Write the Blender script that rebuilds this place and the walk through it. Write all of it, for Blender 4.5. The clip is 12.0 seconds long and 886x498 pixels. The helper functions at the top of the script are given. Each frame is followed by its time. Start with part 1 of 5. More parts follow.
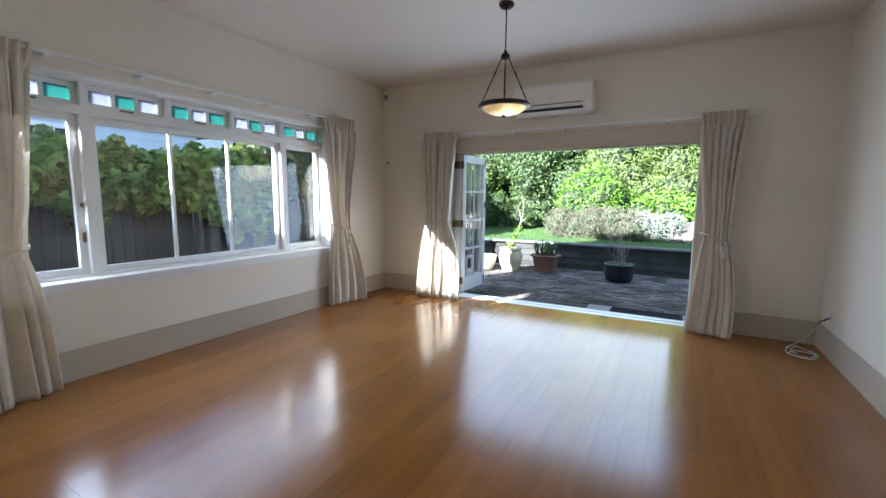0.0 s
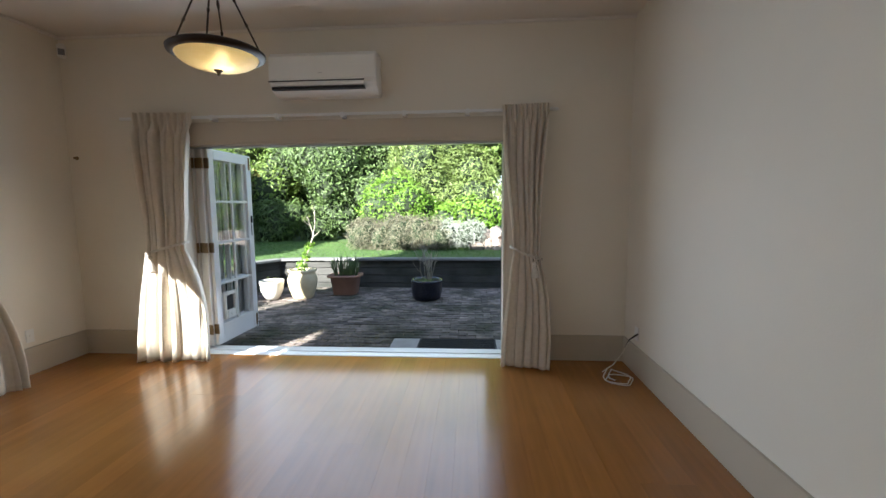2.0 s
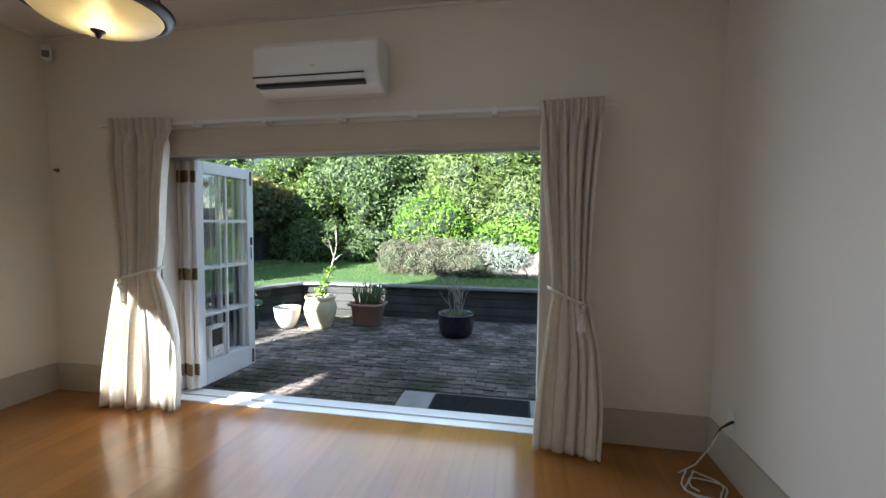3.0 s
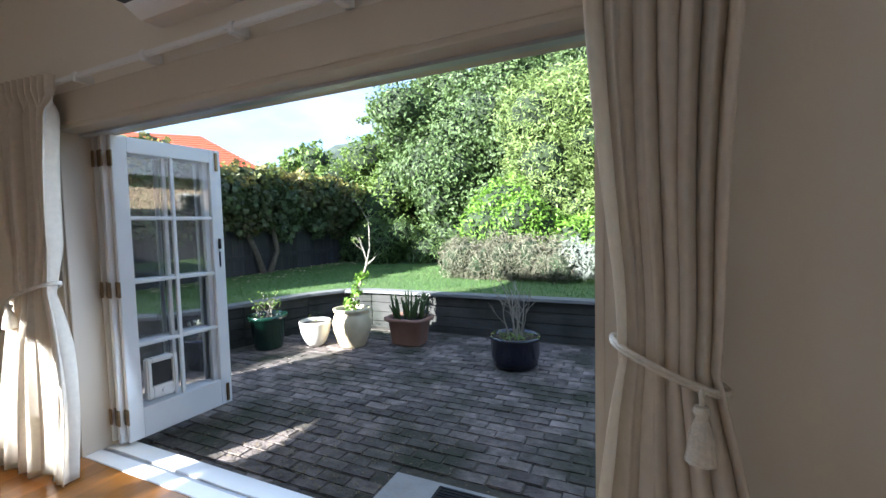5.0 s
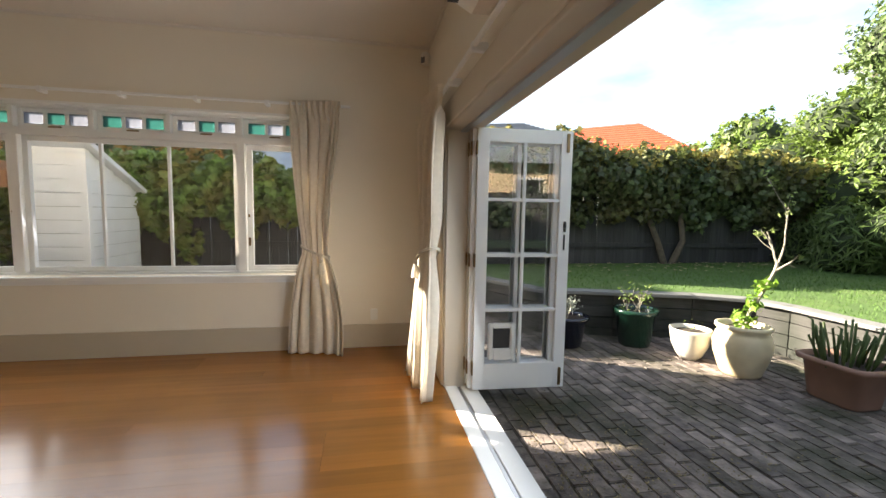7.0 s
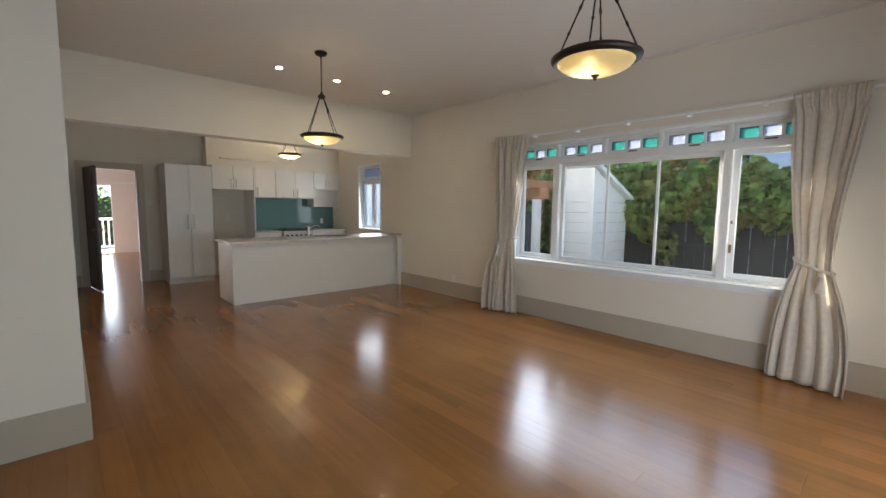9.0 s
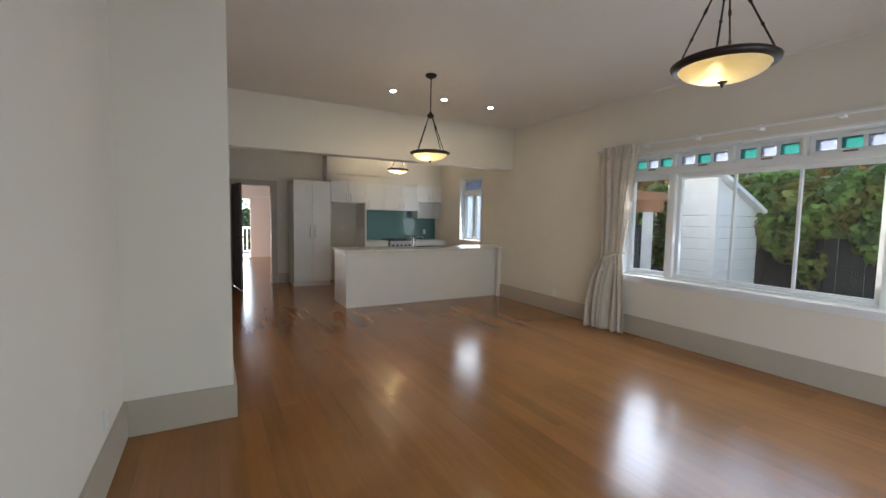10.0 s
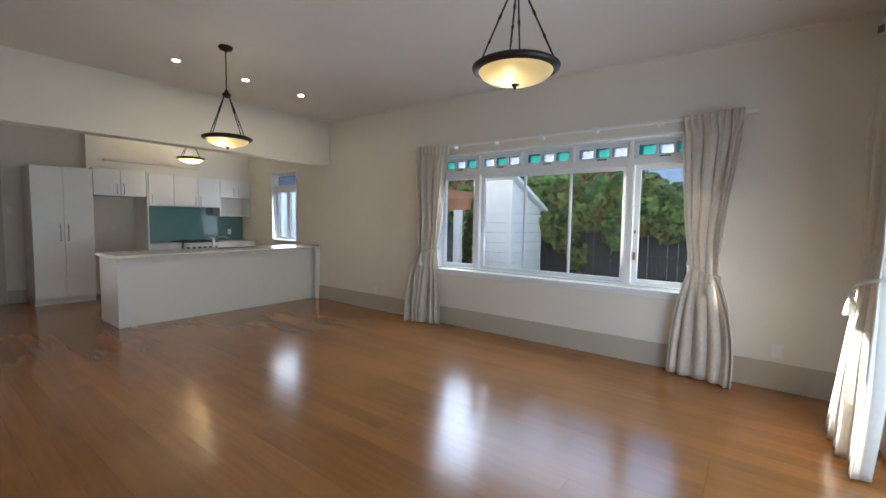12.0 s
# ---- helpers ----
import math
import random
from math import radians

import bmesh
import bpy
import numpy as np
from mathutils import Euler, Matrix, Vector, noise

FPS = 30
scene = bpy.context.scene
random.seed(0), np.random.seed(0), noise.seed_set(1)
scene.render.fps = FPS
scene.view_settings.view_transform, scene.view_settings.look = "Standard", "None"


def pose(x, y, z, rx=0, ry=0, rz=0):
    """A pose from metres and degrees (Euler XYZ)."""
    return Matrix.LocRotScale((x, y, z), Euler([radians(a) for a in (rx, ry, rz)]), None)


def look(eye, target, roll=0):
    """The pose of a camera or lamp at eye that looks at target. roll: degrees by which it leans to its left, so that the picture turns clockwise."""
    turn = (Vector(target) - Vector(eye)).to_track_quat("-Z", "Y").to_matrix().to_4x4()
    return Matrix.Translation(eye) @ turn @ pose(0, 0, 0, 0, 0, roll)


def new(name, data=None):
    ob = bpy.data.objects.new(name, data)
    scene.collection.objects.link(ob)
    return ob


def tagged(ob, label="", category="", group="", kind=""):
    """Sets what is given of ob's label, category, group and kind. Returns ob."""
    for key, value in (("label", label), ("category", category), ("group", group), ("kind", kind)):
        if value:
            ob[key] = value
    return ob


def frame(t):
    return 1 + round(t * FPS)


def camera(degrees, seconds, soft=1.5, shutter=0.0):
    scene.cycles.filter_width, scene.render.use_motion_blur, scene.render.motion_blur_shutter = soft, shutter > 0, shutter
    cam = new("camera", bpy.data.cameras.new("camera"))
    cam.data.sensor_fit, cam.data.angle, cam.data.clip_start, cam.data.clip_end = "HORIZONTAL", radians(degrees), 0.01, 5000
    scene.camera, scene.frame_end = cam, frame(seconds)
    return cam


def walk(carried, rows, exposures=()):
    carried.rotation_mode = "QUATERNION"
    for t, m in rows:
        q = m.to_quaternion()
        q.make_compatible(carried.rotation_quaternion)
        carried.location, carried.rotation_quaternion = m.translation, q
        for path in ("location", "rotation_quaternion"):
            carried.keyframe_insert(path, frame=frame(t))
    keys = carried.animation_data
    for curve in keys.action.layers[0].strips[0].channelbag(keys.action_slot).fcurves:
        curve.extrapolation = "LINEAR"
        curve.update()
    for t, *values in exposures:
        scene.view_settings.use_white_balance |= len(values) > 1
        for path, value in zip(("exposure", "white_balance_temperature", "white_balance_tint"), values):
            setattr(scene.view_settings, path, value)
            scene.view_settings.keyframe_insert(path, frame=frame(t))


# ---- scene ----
cam = camera(93.2, 12.0)
SKY, SUN, BULB, KITCHEN_BULB = 0.062, 4.3, 4.5, 70.0
DOOR_LIGHT, WINDOW_LIGHT, KITCHEN_LIGHT, PORCH_LIGHT = 4.9, 1.15, 1.8, 3.6
EXPOSURES = ((0.0, 3.13, 5200, 10), (0.5, 2.95, 7000, 9), (1.0, 2.9, 5850, 9), (2.0, 2.8, 5700, 9), (3.0, 2.76, 5450, 9), (5.0, 2.80, 5400, 11), (5.5, 2.82, 5450, 11), (6.5, 2.82, 6350, 13), (7.0, 2.85, 6900, 12), (7.6, 2.88, 7300, 12), (9.5, 3.08, 5350, 9), (10.5, 3.08, 5800, 9), (11.2, 3.08, 5800, 9), (12.0, 3.12, 5250, 9))
PATH = [
    (0, (0.301, 1.755, 1.394), (-0.655, 3.494, 1.151), 0.5),
    (0.5, (0.241, 2.056, 1.432), (-0.353, 3.95, 1.185), 0.1),
    (1, (0.148, 2.424, 1.444), (-0.129, 4.392, 1.218), -0.1),
    (1.5, (0.167, 2.792, 1.41), (0.03, 4.776, 1.2), -0.4),
    (2, (0.21, 3.174, 1.427), (0.076, 5.159, 1.219), -0.5),
    (2.5, (0.276, 3.62, 1.455), (0.072, 5.605, 1.309), -0.0),
    (3, (0.373, 4.044, 1.456), (0.006, 6.007, 1.346), 0.5),
    (3.2, (0.388, 4.198, 1.492), (-0.011, 6.153, 1.363), 0.5),
    (4.8, (0.603, 5.472, 1.385), (-0.151, 7.322, 1.276), -1.3),
    (5, (0.611, 5.623, 1.385), (-0.222, 7.438, 1.272), -1.4),
    (5.5, (0.69, 5.911, 1.388), (-0.435, 7.56, 1.256), -1.1),
    (6, (0.724, 6.12, 1.382), (-0.747, 7.467, 1.235), -0.1),
    (6.5, (0.655, 6.292, 1.375), (-1.114, 7.213, 1.223), 0.4),
    (7, (0.654, 6.352, 1.375), (-1.304, 6.721, 1.203), 1.0),
    (7.4, (0.705, 6.397, 1.417), (-1.28, 6.289, 1.203), 1.4),
    (7.5, (0.708, 6.401, 1.386), (-1.269, 6.184, 1.180), 1.5),
    (7.7, (0.714, 6.357, 1.414), (-1.234, 5.961, 1.192), 1.3),
    (9.3, (1.054, 6.378, 1.426), (-0.124, 4.771, 1.247), 0.8),
    (9.5, (1.064, 6.385, 1.437), (-0.033, 4.721, 1.265), 0.8),
    (10, (1.083, 6.392, 1.441), (0.118, 4.647, 1.291), 1.0),
    (10.5, (1.091, 6.385, 1.43), (0.147, 4.627, 1.297), 1.3),
    (11, (1.084, 6.388, 1.432), (0.056, 4.677, 1.301), 1.4),
    (11.5, (1.041, 6.338, 1.431), (-0.191, 4.768, 1.296), 1.3),
    (12, (0.924, 6.288, 1.405), (-0.666, 5.083, 1.267), 0.9),
]
walk(cam, [(t, look(eye, target, roll)) for t, eye, target, roll in PATH], EXPOSURES)

# ---- world and sun ----
SUN_TURN, SUN_UP = 28.0, 23.0          # the light travels towards +y, turned to +x, and falls by SUN_UP
world = bpy.data.worlds.new("sky")
scene.world = world
world.use_nodes = True
wt = world.node_tree
wt.nodes.clear()
w_out = wt.nodes.new("ShaderNodeOutputWorld")
w_bg = wt.nodes.new("ShaderNodeBackground")
w_sky = wt.nodes.new("ShaderNodeTexSky")
w_sky.sky_type = "NISHITA"
w_sky.sun_disc = False
w_sky.sun_elevation = radians(SUN_UP)
w_sky.sun_rotation = radians(180 + SUN_TURN)
w_sky.air_density, w_sky.dust_density, w_sky.ozone_density = 1.0, 0.6, 1.0
w_co = wt.nodes.new("ShaderNodeTexCoord")
w_map = wt.nodes.new("ShaderNodeMapping")
w_map.inputs["Scale"].default_value = (1.6, 1.6, 4.2)
w_no = wt.nodes.new("ShaderNodeTexNoise")
w_no.inputs["Scale"].default_value, w_no.inputs["Detail"].default_value = 2.2, 8
w_ramp = wt.nodes.new("ShaderNodeValToRGB")
w_ramp.color_ramp.elements[0].position, w_ramp.color_ramp.elements[1].position = 0.40, 0.64
w_mix = wt.nodes.new("ShaderNodeMixRGB")
w_mix.inputs[2].default_value = (3.0, 3.25, 3.6, 1)
wt.links.new(w_co.outputs["Generated"], w_map.inputs["Vector"])
wt.links.new(w_map.outputs[0], w_no.inputs["Vector"])
wt.links.new(w_no.outputs["Fac"], w_ramp.inputs[0])
wt.links.new(w_ramp.outputs[0], w_mix.inputs[0])
wt.links.new(w_sky.outputs[0], w_mix.inputs[1])
wt.links.new(w_mix.outputs[0], w_bg.inputs["Color"])
w_bg.inputs["Strength"].default_value = SKY
wt.links.new(w_bg.outputs[0], w_out.inputs["Surface"])

sun_data = bpy.data.lights.new("sun", "SUN")
sun_data.energy, sun_data.angle, sun_data.color = SUN, radians(0.55), (1.0, 0.93, 0.80)
sun = new("sun", sun_data)
_h = math.cos(radians(SUN_UP))
_way = Vector((_h * math.sin(radians(SUN_TURN)), _h * math.cos(radians(SUN_TURN)), -math.sin(radians(SUN_UP))))
sun.matrix_world = look((-20, -20, 20), Vector((-20, -20, 20)) + _way)



def sky_lamp(name, m, w, h, power, colour=(0.93, 0.96, 1.0), spread=180):
    """Skylight that comes in through an opening."""
    d = bpy.data.lights.new(name, "AREA")
    d.shape, d.size, d.size_y, d.energy, d.color, d.spread = "RECTANGLE", w, h, power, colour, radians(spread)
    o = new(name, d)
    o.matrix_world = m
    return o


sky_lamp("door_skylight", look((-0.95, 7.13, 1.12), (-0.95, 4.0, 0.60)), 2.6, 1.70, DOOR_LIGHT, (0.84, 0.92, 1.0), spread=174)
sky_lamp("window_skylight", look((-3.64, 3.15, 1.42), (0.0, 3.6, 0.0)), 0.6, 1.15, WINDOW_LIGHT, spread=150)
sky_lamp("wide_window_skylight", look((-3.655, 4.255, 1.55), (0.0, 4.255, -0.3)), 2.9, 0.8, WINDOW_LIGHT * 0.85, spread=128)
sky_lamp("kitchen_skylight", look((-3.89, -1.34, 1.45), (0.0, -1.2, 1.2)), 0.90, 1.15, KITCHEN_LIGHT, (1.0, 0.98, 0.95))
sky_lamp("porch_skylight", look((0.45, -8.95, 1.0), (0.45, 0.0, 0.9)), 0.9, 1.8, PORCH_LIGHT)


# ---- materials ----
def mat(name, col, rough=0.5, metal=0.0, var=0.08, scale=6.0, bump=0.0, bump_scale=60.0, stretch=(1, 1, 1), spec=0.5,
        coat=0.0, pieces="", piece_var=0.25, stain=None, stain_amount=0.0, stain_scale=1.2, translucent=0.0, coat_rough=0.1):
    """A surface with grain at two scales; pieces: 'object' or 'island' varies it piece by piece."""
    m = bpy.data.materials.new(name)
    m.use_nodes = True
    nt = m.node_tree
    nd, ln = nt.nodes, nt.links
    b = nd["Principled BSDF"]
    b.inputs["Roughness"].default_value, b.inputs["Metallic"].default_value = rough, metal
    b.inputs["Specular IOR Level"].default_value = spec
    b.inputs["Coat Weight"].default_value, b.inputs["Coat Roughness"].default_value = coat, coat_rough
    co, mp = nd.new("ShaderNodeTexCoord"), nd.new("ShaderNodeMapping")
    mp.inputs["Scale"].default_value = stretch
    ln.new(co.outputs["Object"], mp.inputs["Vector"])
    no = nd.new("ShaderNodeTexNoise")
    no.inputs["Scale"].default_value, no.inputs["Detail"].default_value = scale, 6
    ln.new(mp.outputs[0], no.inputs["Vector"])
    rng = nd.new("ShaderNodeMapRange")
    rng.inputs["From Min"].default_value, rng.inputs["From Max"].default_value = 0.25, 0.75
    rng.inputs["To Min"].default_value, rng.inputs["To Max"].default_value = 1 - var, 1 + var
    ln.new(no.outputs["Fac"], rng.inputs["Value"])
    value = rng.outputs[0]
    if pieces:
        pick = nd.new("ShaderNodeObjectInfo") if pieces == "object" else nd.new("ShaderNodeNewGeometry")
        pr = nd.new("ShaderNodeMapRange")
        pr.inputs["To Min"].default_value, pr.inputs["To Max"].default_value = 1 - piece_var, 1 + piece_var
        ln.new(pick.outputs["Random" if pieces == "object" else "Random Per Island"], pr.inputs["Value"])
        mul = nd.new("ShaderNodeMath")
        mul.operation = "MULTIPLY"
        ln.new(value, mul.inputs[0]), ln.new(pr.outputs[0], mul.inputs[1])
        value = mul.outputs[0]
        if pieces == "object":      # each piece has its own stretch of grain
            sh = nd.new("ShaderNodeVectorMath")
            sh.operation = "ADD"
            sc = nd.new("ShaderNodeMath")
            sc.operation = "MULTIPLY"
            sc.inputs[1].default_value = 40
            ln.new(pick.outputs["Random"], sc.inputs[0])
            ln.new(co.outputs["Object"], sh.inputs[0]), ln.new(sc.outputs[0], sh.inputs[1])
            ln.new(sh.outputs[0], mp.inputs["Vector"])
    hsv = nd.new("ShaderNodeHueSaturation")
    hsv.inputs["Color"].default_value = (*col, 1)
    ln.new(value, hsv.inputs["Value"])
    colour = hsv.outputs[0]
    if stain:
        n2, r2, mx = nd.new("ShaderNodeTexNoise"), nd.new("ShaderNodeMapRange"), nd.new("ShaderNodeMixRGB")
        n2.inputs["Scale"].default_value, n2.inputs["Detail"].default_value = stain_scale, 7
        r2.inputs["From Min"].default_value, r2.inputs["From Max"].default_value = 0.45, 0.68
        r2.inputs["To Max"].default_value = stain_amount
        mx.inputs[2].default_value = (*stain, 1)
        geo = nd.new("ShaderNodeNewGeometry")
        ln.new(geo.outputs["Position"], n2.inputs["Vector"])
        ln.new(n2.outputs["Fac"], r2.inputs["Value"]), ln.new(r2.outputs[0], mx.inputs[0]), ln.new(colour, mx.inputs[1])
        colour = mx.outputs[0]
    ln.new(colour, b.inputs["Base Color"])
    if bump:
        n3, bp = nd.new("ShaderNodeTexNoise"), nd.new("ShaderNodeBump")
        n3.inputs["Scale"].default_value, n3.inputs["Detail"].default_value = bump_scale, 4
        bp.inputs["Strength"].default_value, bp.inputs["Distance"].default_value = bump, 0.01
        ln.new(mp.outputs[0], n3.inputs["Vector"]), ln.new(n3.outputs["Fac"], bp.inputs["Height"])
        ln.new(bp.outputs[0], b.inputs["Normal"])
    if translucent:
        tr, ms = nd.new("ShaderNodeBsdfTranslucent"), nd.new("ShaderNodeMixShader")
        ms.inputs[0].default_value = translucent
        ln.new(colour, tr.inputs["Color"])
        ln.new(b.outputs[0], ms.inputs[1]), ln.new(tr.outputs[0], ms.inputs[2])
        ln.new(ms.outputs[0], nd["Material Output"].inputs["Surface"])
    return m


def pane_mat(name, tint=(1, 1, 1), gloss=1.0, frost=0.0):
    m = bpy.data.materials.new(name)
    m.use_nodes = True
    nd, ln = m.node_tree.nodes, m.node_tree.links
    nd.remove(nd["Principled BSDF"])
    tr, gl, mx, fr = nd.new("ShaderNodeBsdfTransparent"), nd.new("ShaderNodeBsdfGlossy"), nd.new("ShaderNodeMixShader"), nd.new("ShaderNodeLayerWeight")
    pw, sc = nd.new("ShaderNodeMath"), nd.new("ShaderNodeMath")
    tr.inputs["Color"].default_value = (*tint, 1)
    gl.inputs["Roughness"].default_value = 0.01
    gl.inputs["Color"].default_value = (gloss, gloss, gloss, 1)
    fr.inputs["Blend"].default_value = 0.5
    pw.operation, pw.inputs[1].default_value = "POWER", 5.0
    sc.operation, sc.inputs[1].default_value, sc.inputs[2].default_value = "MULTIPLY_ADD", 0.7, 0.04
    ln.new(fr.outputs["Facing"], pw.inputs[0]), ln.new(pw.outputs[0], sc.inputs[0])
    body = tr
    if frost:                       # obscured glass scatters part of the light
        tl, body = nd.new("ShaderNodeBsdfTranslucent"), nd.new("ShaderNodeMixShader")
        tl.inputs["Color"].default_value, body.inputs[0].default_value = (*tint, 1), frost
        ln.new(tr.outputs[0], body.inputs[1]), ln.new(tl.outputs[0], body.inputs[2])
    ln.new(sc.outputs[0], mx.inputs[0]), ln.new(body.outputs[0], mx.inputs[1]), ln.new(gl.outputs[0], mx.inputs[2])
    ln.new(mx.outputs[0], nd["Material Output"].inputs["Surface"])
    return m


def glow_mat(name, col, strength):
    m = bpy.data.materials.new(name)
    m.use_nodes = True
    nd, ln = m.node_tree.nodes, m.node_tree.links
    nd.remove(nd["Principled BSDF"])
    em = nd.new("ShaderNodeEmission")
    em.inputs["Color"].default_value, em.inputs["Strength"].default_value = (*col, 1), strength
    ln.new(em.outputs[0], nd["Material Output"].inputs["Surface"])
    return m


def bowl_mat(name):
    """Frosted amber glass: lets light through, scattered, with a little clear view of the bulb."""
    m = bpy.data.materials.new(name)
    m.use_nodes = True
    nd, ln = m.node_tree.nodes, m.node_tree.links
    b = nd["Principled BSDF"]
    b.inputs["Base Color"].default_value, b.inputs["Roughness"].default_value = (0.50, 0.39, 0.18, 1), 0.35
    tr, tl, m1, m2 = nd.new("ShaderNodeBsdfTransparent"), nd.new("ShaderNodeBsdfTranslucent"), nd.new("ShaderNodeMixShader"), nd.new("ShaderNodeMixShader")
    no, rg, mc = nd.new("ShaderNodeTexNoise"), nd.new("ShaderNodeMapRange"), nd.new("ShaderNodeMixRGB")
    no.inputs["Scale"].default_value = 9
    mc.inputs[1].default_value, mc.inputs[2].default_value = (0.86, 0.66, 0.30, 1), (0.94, 0.79, 0.48, 1)
    ln.new(no.outputs["Fac"], mc.inputs[0]), ln.new(mc.outputs[0], tl.inputs["Color"])
    tr.inputs["Color"].default_value = (1.0, 0.90, 0.68, 1)
    m1.inputs[0].default_value, m2.inputs[0].default_value = 0.45, 0.03
    ln.new(b.outputs[0], m1.inputs[1]), ln.new(tl.outputs[0], m1.inputs[2])
    ln.new(m1.outputs[0], m2.inputs[1]), ln.new(tr.outputs[0], m2.inputs[2])
    ln.new(m2.outputs[0], nd["Material Output"].inputs["Surface"])
    return m


M_WALL = mat("wall_paint", (0.765, 0.71, 0.605), 0.62, var=0.025, scale=1.5, bump=0.06, bump_scale=90)
M_CEIL = mat("ceiling_paint", (0.74, 0.70, 0.64), 0.7, var=0.025, scale=1.2, bump=0.05, bump_scale=70)
M_SKIRT = mat("skirting_paint", (0.48, 0.42, 0.325), 0.42, var=0.03, scale=3, bump=0.03)
M_TRIM = mat("white_gloss_paint", (0.82, 0.82, 0.80), 0.32, var=0.03, scale=5, bump=0.03, bump_scale=40)
M_FASCIA = mat("cream_trim_paint", (0.56, 0.49, 0.385), 0.45, var=0.03, scale=4, bump=0.03)
M_FLOOR = mat("oiled_timber", (0.265, 0.106, 0.021), 0.20, var=0.12, scale=3.0, stretch=(9, 0.5, 1), bump=0.0, pieces="object", piece_var=0.13, spec=0.45, coat=0.14, coat_rough=0.12, stain=(0.38, 0.18, 0.04), stain_amount=0.5, stain_scale=0.7)
M_SUB = mat("under_floor", (0.10, 0.05, 0.02), 0.8)
M_CURTAIN = mat("linen_curtain", (0.80, 0.735, 0.63), 0.85, var=0.06, scale=30, bump=0.15, bump_scale=240, translucent=0.36, spec=0.2)
M_ROPE = mat("cord", (0.66, 0.62, 0.53), 0.8, var=0.12, scale=60, bump=0.4, bump_scale=150)
M_DARK = mat("bronzed_metal", (0.035, 0.026, 0.020), 0.42, metal=0.7, var=0.2, scale=25)
M_BOWL = bowl_mat("amber_glass")
M_BULB = glow_mat("lamp_bulb", (1.0, 0.80, 0.46), BULB)
M_SPOT = glow_mat("downlight_glow", (1.0, 0.80, 0.50), 44.0)
M_BULB_MID = glow_mat("warm_lamp_bulb", (1.0, 0.78, 0.46), BULB * 2.2)
M_BULB_BRIGHT = glow_mat("bright_lamp_bulb", (1.0, 0.76, 0.44), KITCHEN_BULB)
M_GLASS = pane_mat("window_glass")
M_TEAL = pane_mat("teal_glass", (0.15, 0.33, 0.30), frost=0.6)
M_PEARL = pane_mat("pale_glass", (0.42, 0.43, 0.47), frost=0.6)
M_AC = mat("white_plastic", (0.80, 0.79, 0.75), 0.35, var=0.015)
M_BLACK = mat("black_slot", (0.012, 0.012, 0.013), 0.5)
M_CAB = mat("cabinet_white", (0.77, 0.75, 0.71), 0.3, var=0.015)
M_TOP = mat("stone_worktop", (0.70, 0.66, 0.60), 0.22, var=0.10, scale=40)
M_STEEL = mat("brushed_steel", (0.62, 0.61, 0.59), 0.28, metal=1.0, var=0.08, scale=60, stretch=(1, 1, 8))
M_SPLASH = mat("green_splash_glass", (0.13, 0.23, 0.22), 0.10, var=0.02, spec=0.3)
M_WOOD = mat("dark_door_timber", (0.055, 0.022, 0.014), 0.35, var=0.25, scale=4, stretch=(8, 8, 0.6))
M_HALL = mat("hall_paint", (0.80, 0.73, 0.69), 0.65, var=0.02)
M_TRACK = mat("aluminium_track", (0.50, 0.51, 0.53), 0.35, metal=0.8, var=0.08)
M_BRASS = mat("aged_brass", (0.24, 0.17, 0.09), 0.4, metal=0.9, var=0.25, scale=40)
M_PAVER = mat("clay_paver", (0.165, 0.135, 0.118), 0.85, var=0.60, scale=11, bump=0.9, bump_scale=45, pieces="object", piece_var=0.45, stain=(0.034, 0.036, 0.018), stain_amount=1.0, stain_scale=1.7)
M_PAVERS = mat("clay_paver_far", (0.165, 0.135, 0.118), 0.85, var=0.60, scale=11, bump=0.9, bump_scale=45, pieces="island", piece_var=0.45, stain=(0.034, 0.036, 0.018), stain_amount=1.0, stain_scale=1.7)
M_SAND = mat("joint_sand", (0.070, 0.064, 0.045), 0.95, var=0.3, scale=20, bump=0.6, bump_scale=80)
M_SLEEPER = mat("weathered_sleeper", (0.058, 0.056, 0.050), 0.88, var=0.30, scale=5, stretch=(0.7, 6, 10), bump=0.5, bump_scale=16, pieces="object", piece_var=0.22, stain=(0.018, 0.023, 0.014), stain_amount=0.85, stain_scale=2.5)
M_CAP = mat("grey_cap_timber", (0.19, 0.19, 0.18), 0.85, var=0.22, scale=5, stretch=(0.7, 8, 8), bump=0.4, bump_scale=20)
M_FENCE = mat("old_fence_timber", (0.046, 0.045, 0.047), 0.9, var=0.3, scale=4, stretch=(6, 6, 0.6), bump=0.5, bump_scale=18, pieces="object", piece_var=0.25)
M_LAWN = mat("lawn", (0.066, 0.125, 0.026), 0.9, var=0.30, scale=9, bump=0.9, bump_scale=55, stain=(0.14, 0.19, 0.05), stain_amount=0.5, stain_scale=0.9)
M_GRASS = mat("grass_blades", (0.085, 0.165, 0.032), 0.7, var=0.2, pieces="island", piece_var=0.35, translucent=0.3)
M_SOIL = mat("soil", (0.045, 0.032, 0.022), 0.95, var=0.35, scale=25, bump=0.8, bump_scale=60)
M_GROUND = mat("bare_ground", (0.09, 0.085, 0.06), 0.95, var=0.3, scale=3, bump=0.5, bump_scale=12)
M_LEAF_DARK = mat("laurel_leaf", (0.098, 0.150, 0.044), 0.55, var=0.2, pieces="island", piece_var=0.4, translucent=0.22)
M_LEAF_MID = mat("shrub_leaf", (0.130, 0.195, 0.036), 0.55, var=0.2, pieces="island", piece_var=0.4, translucent=0.3)
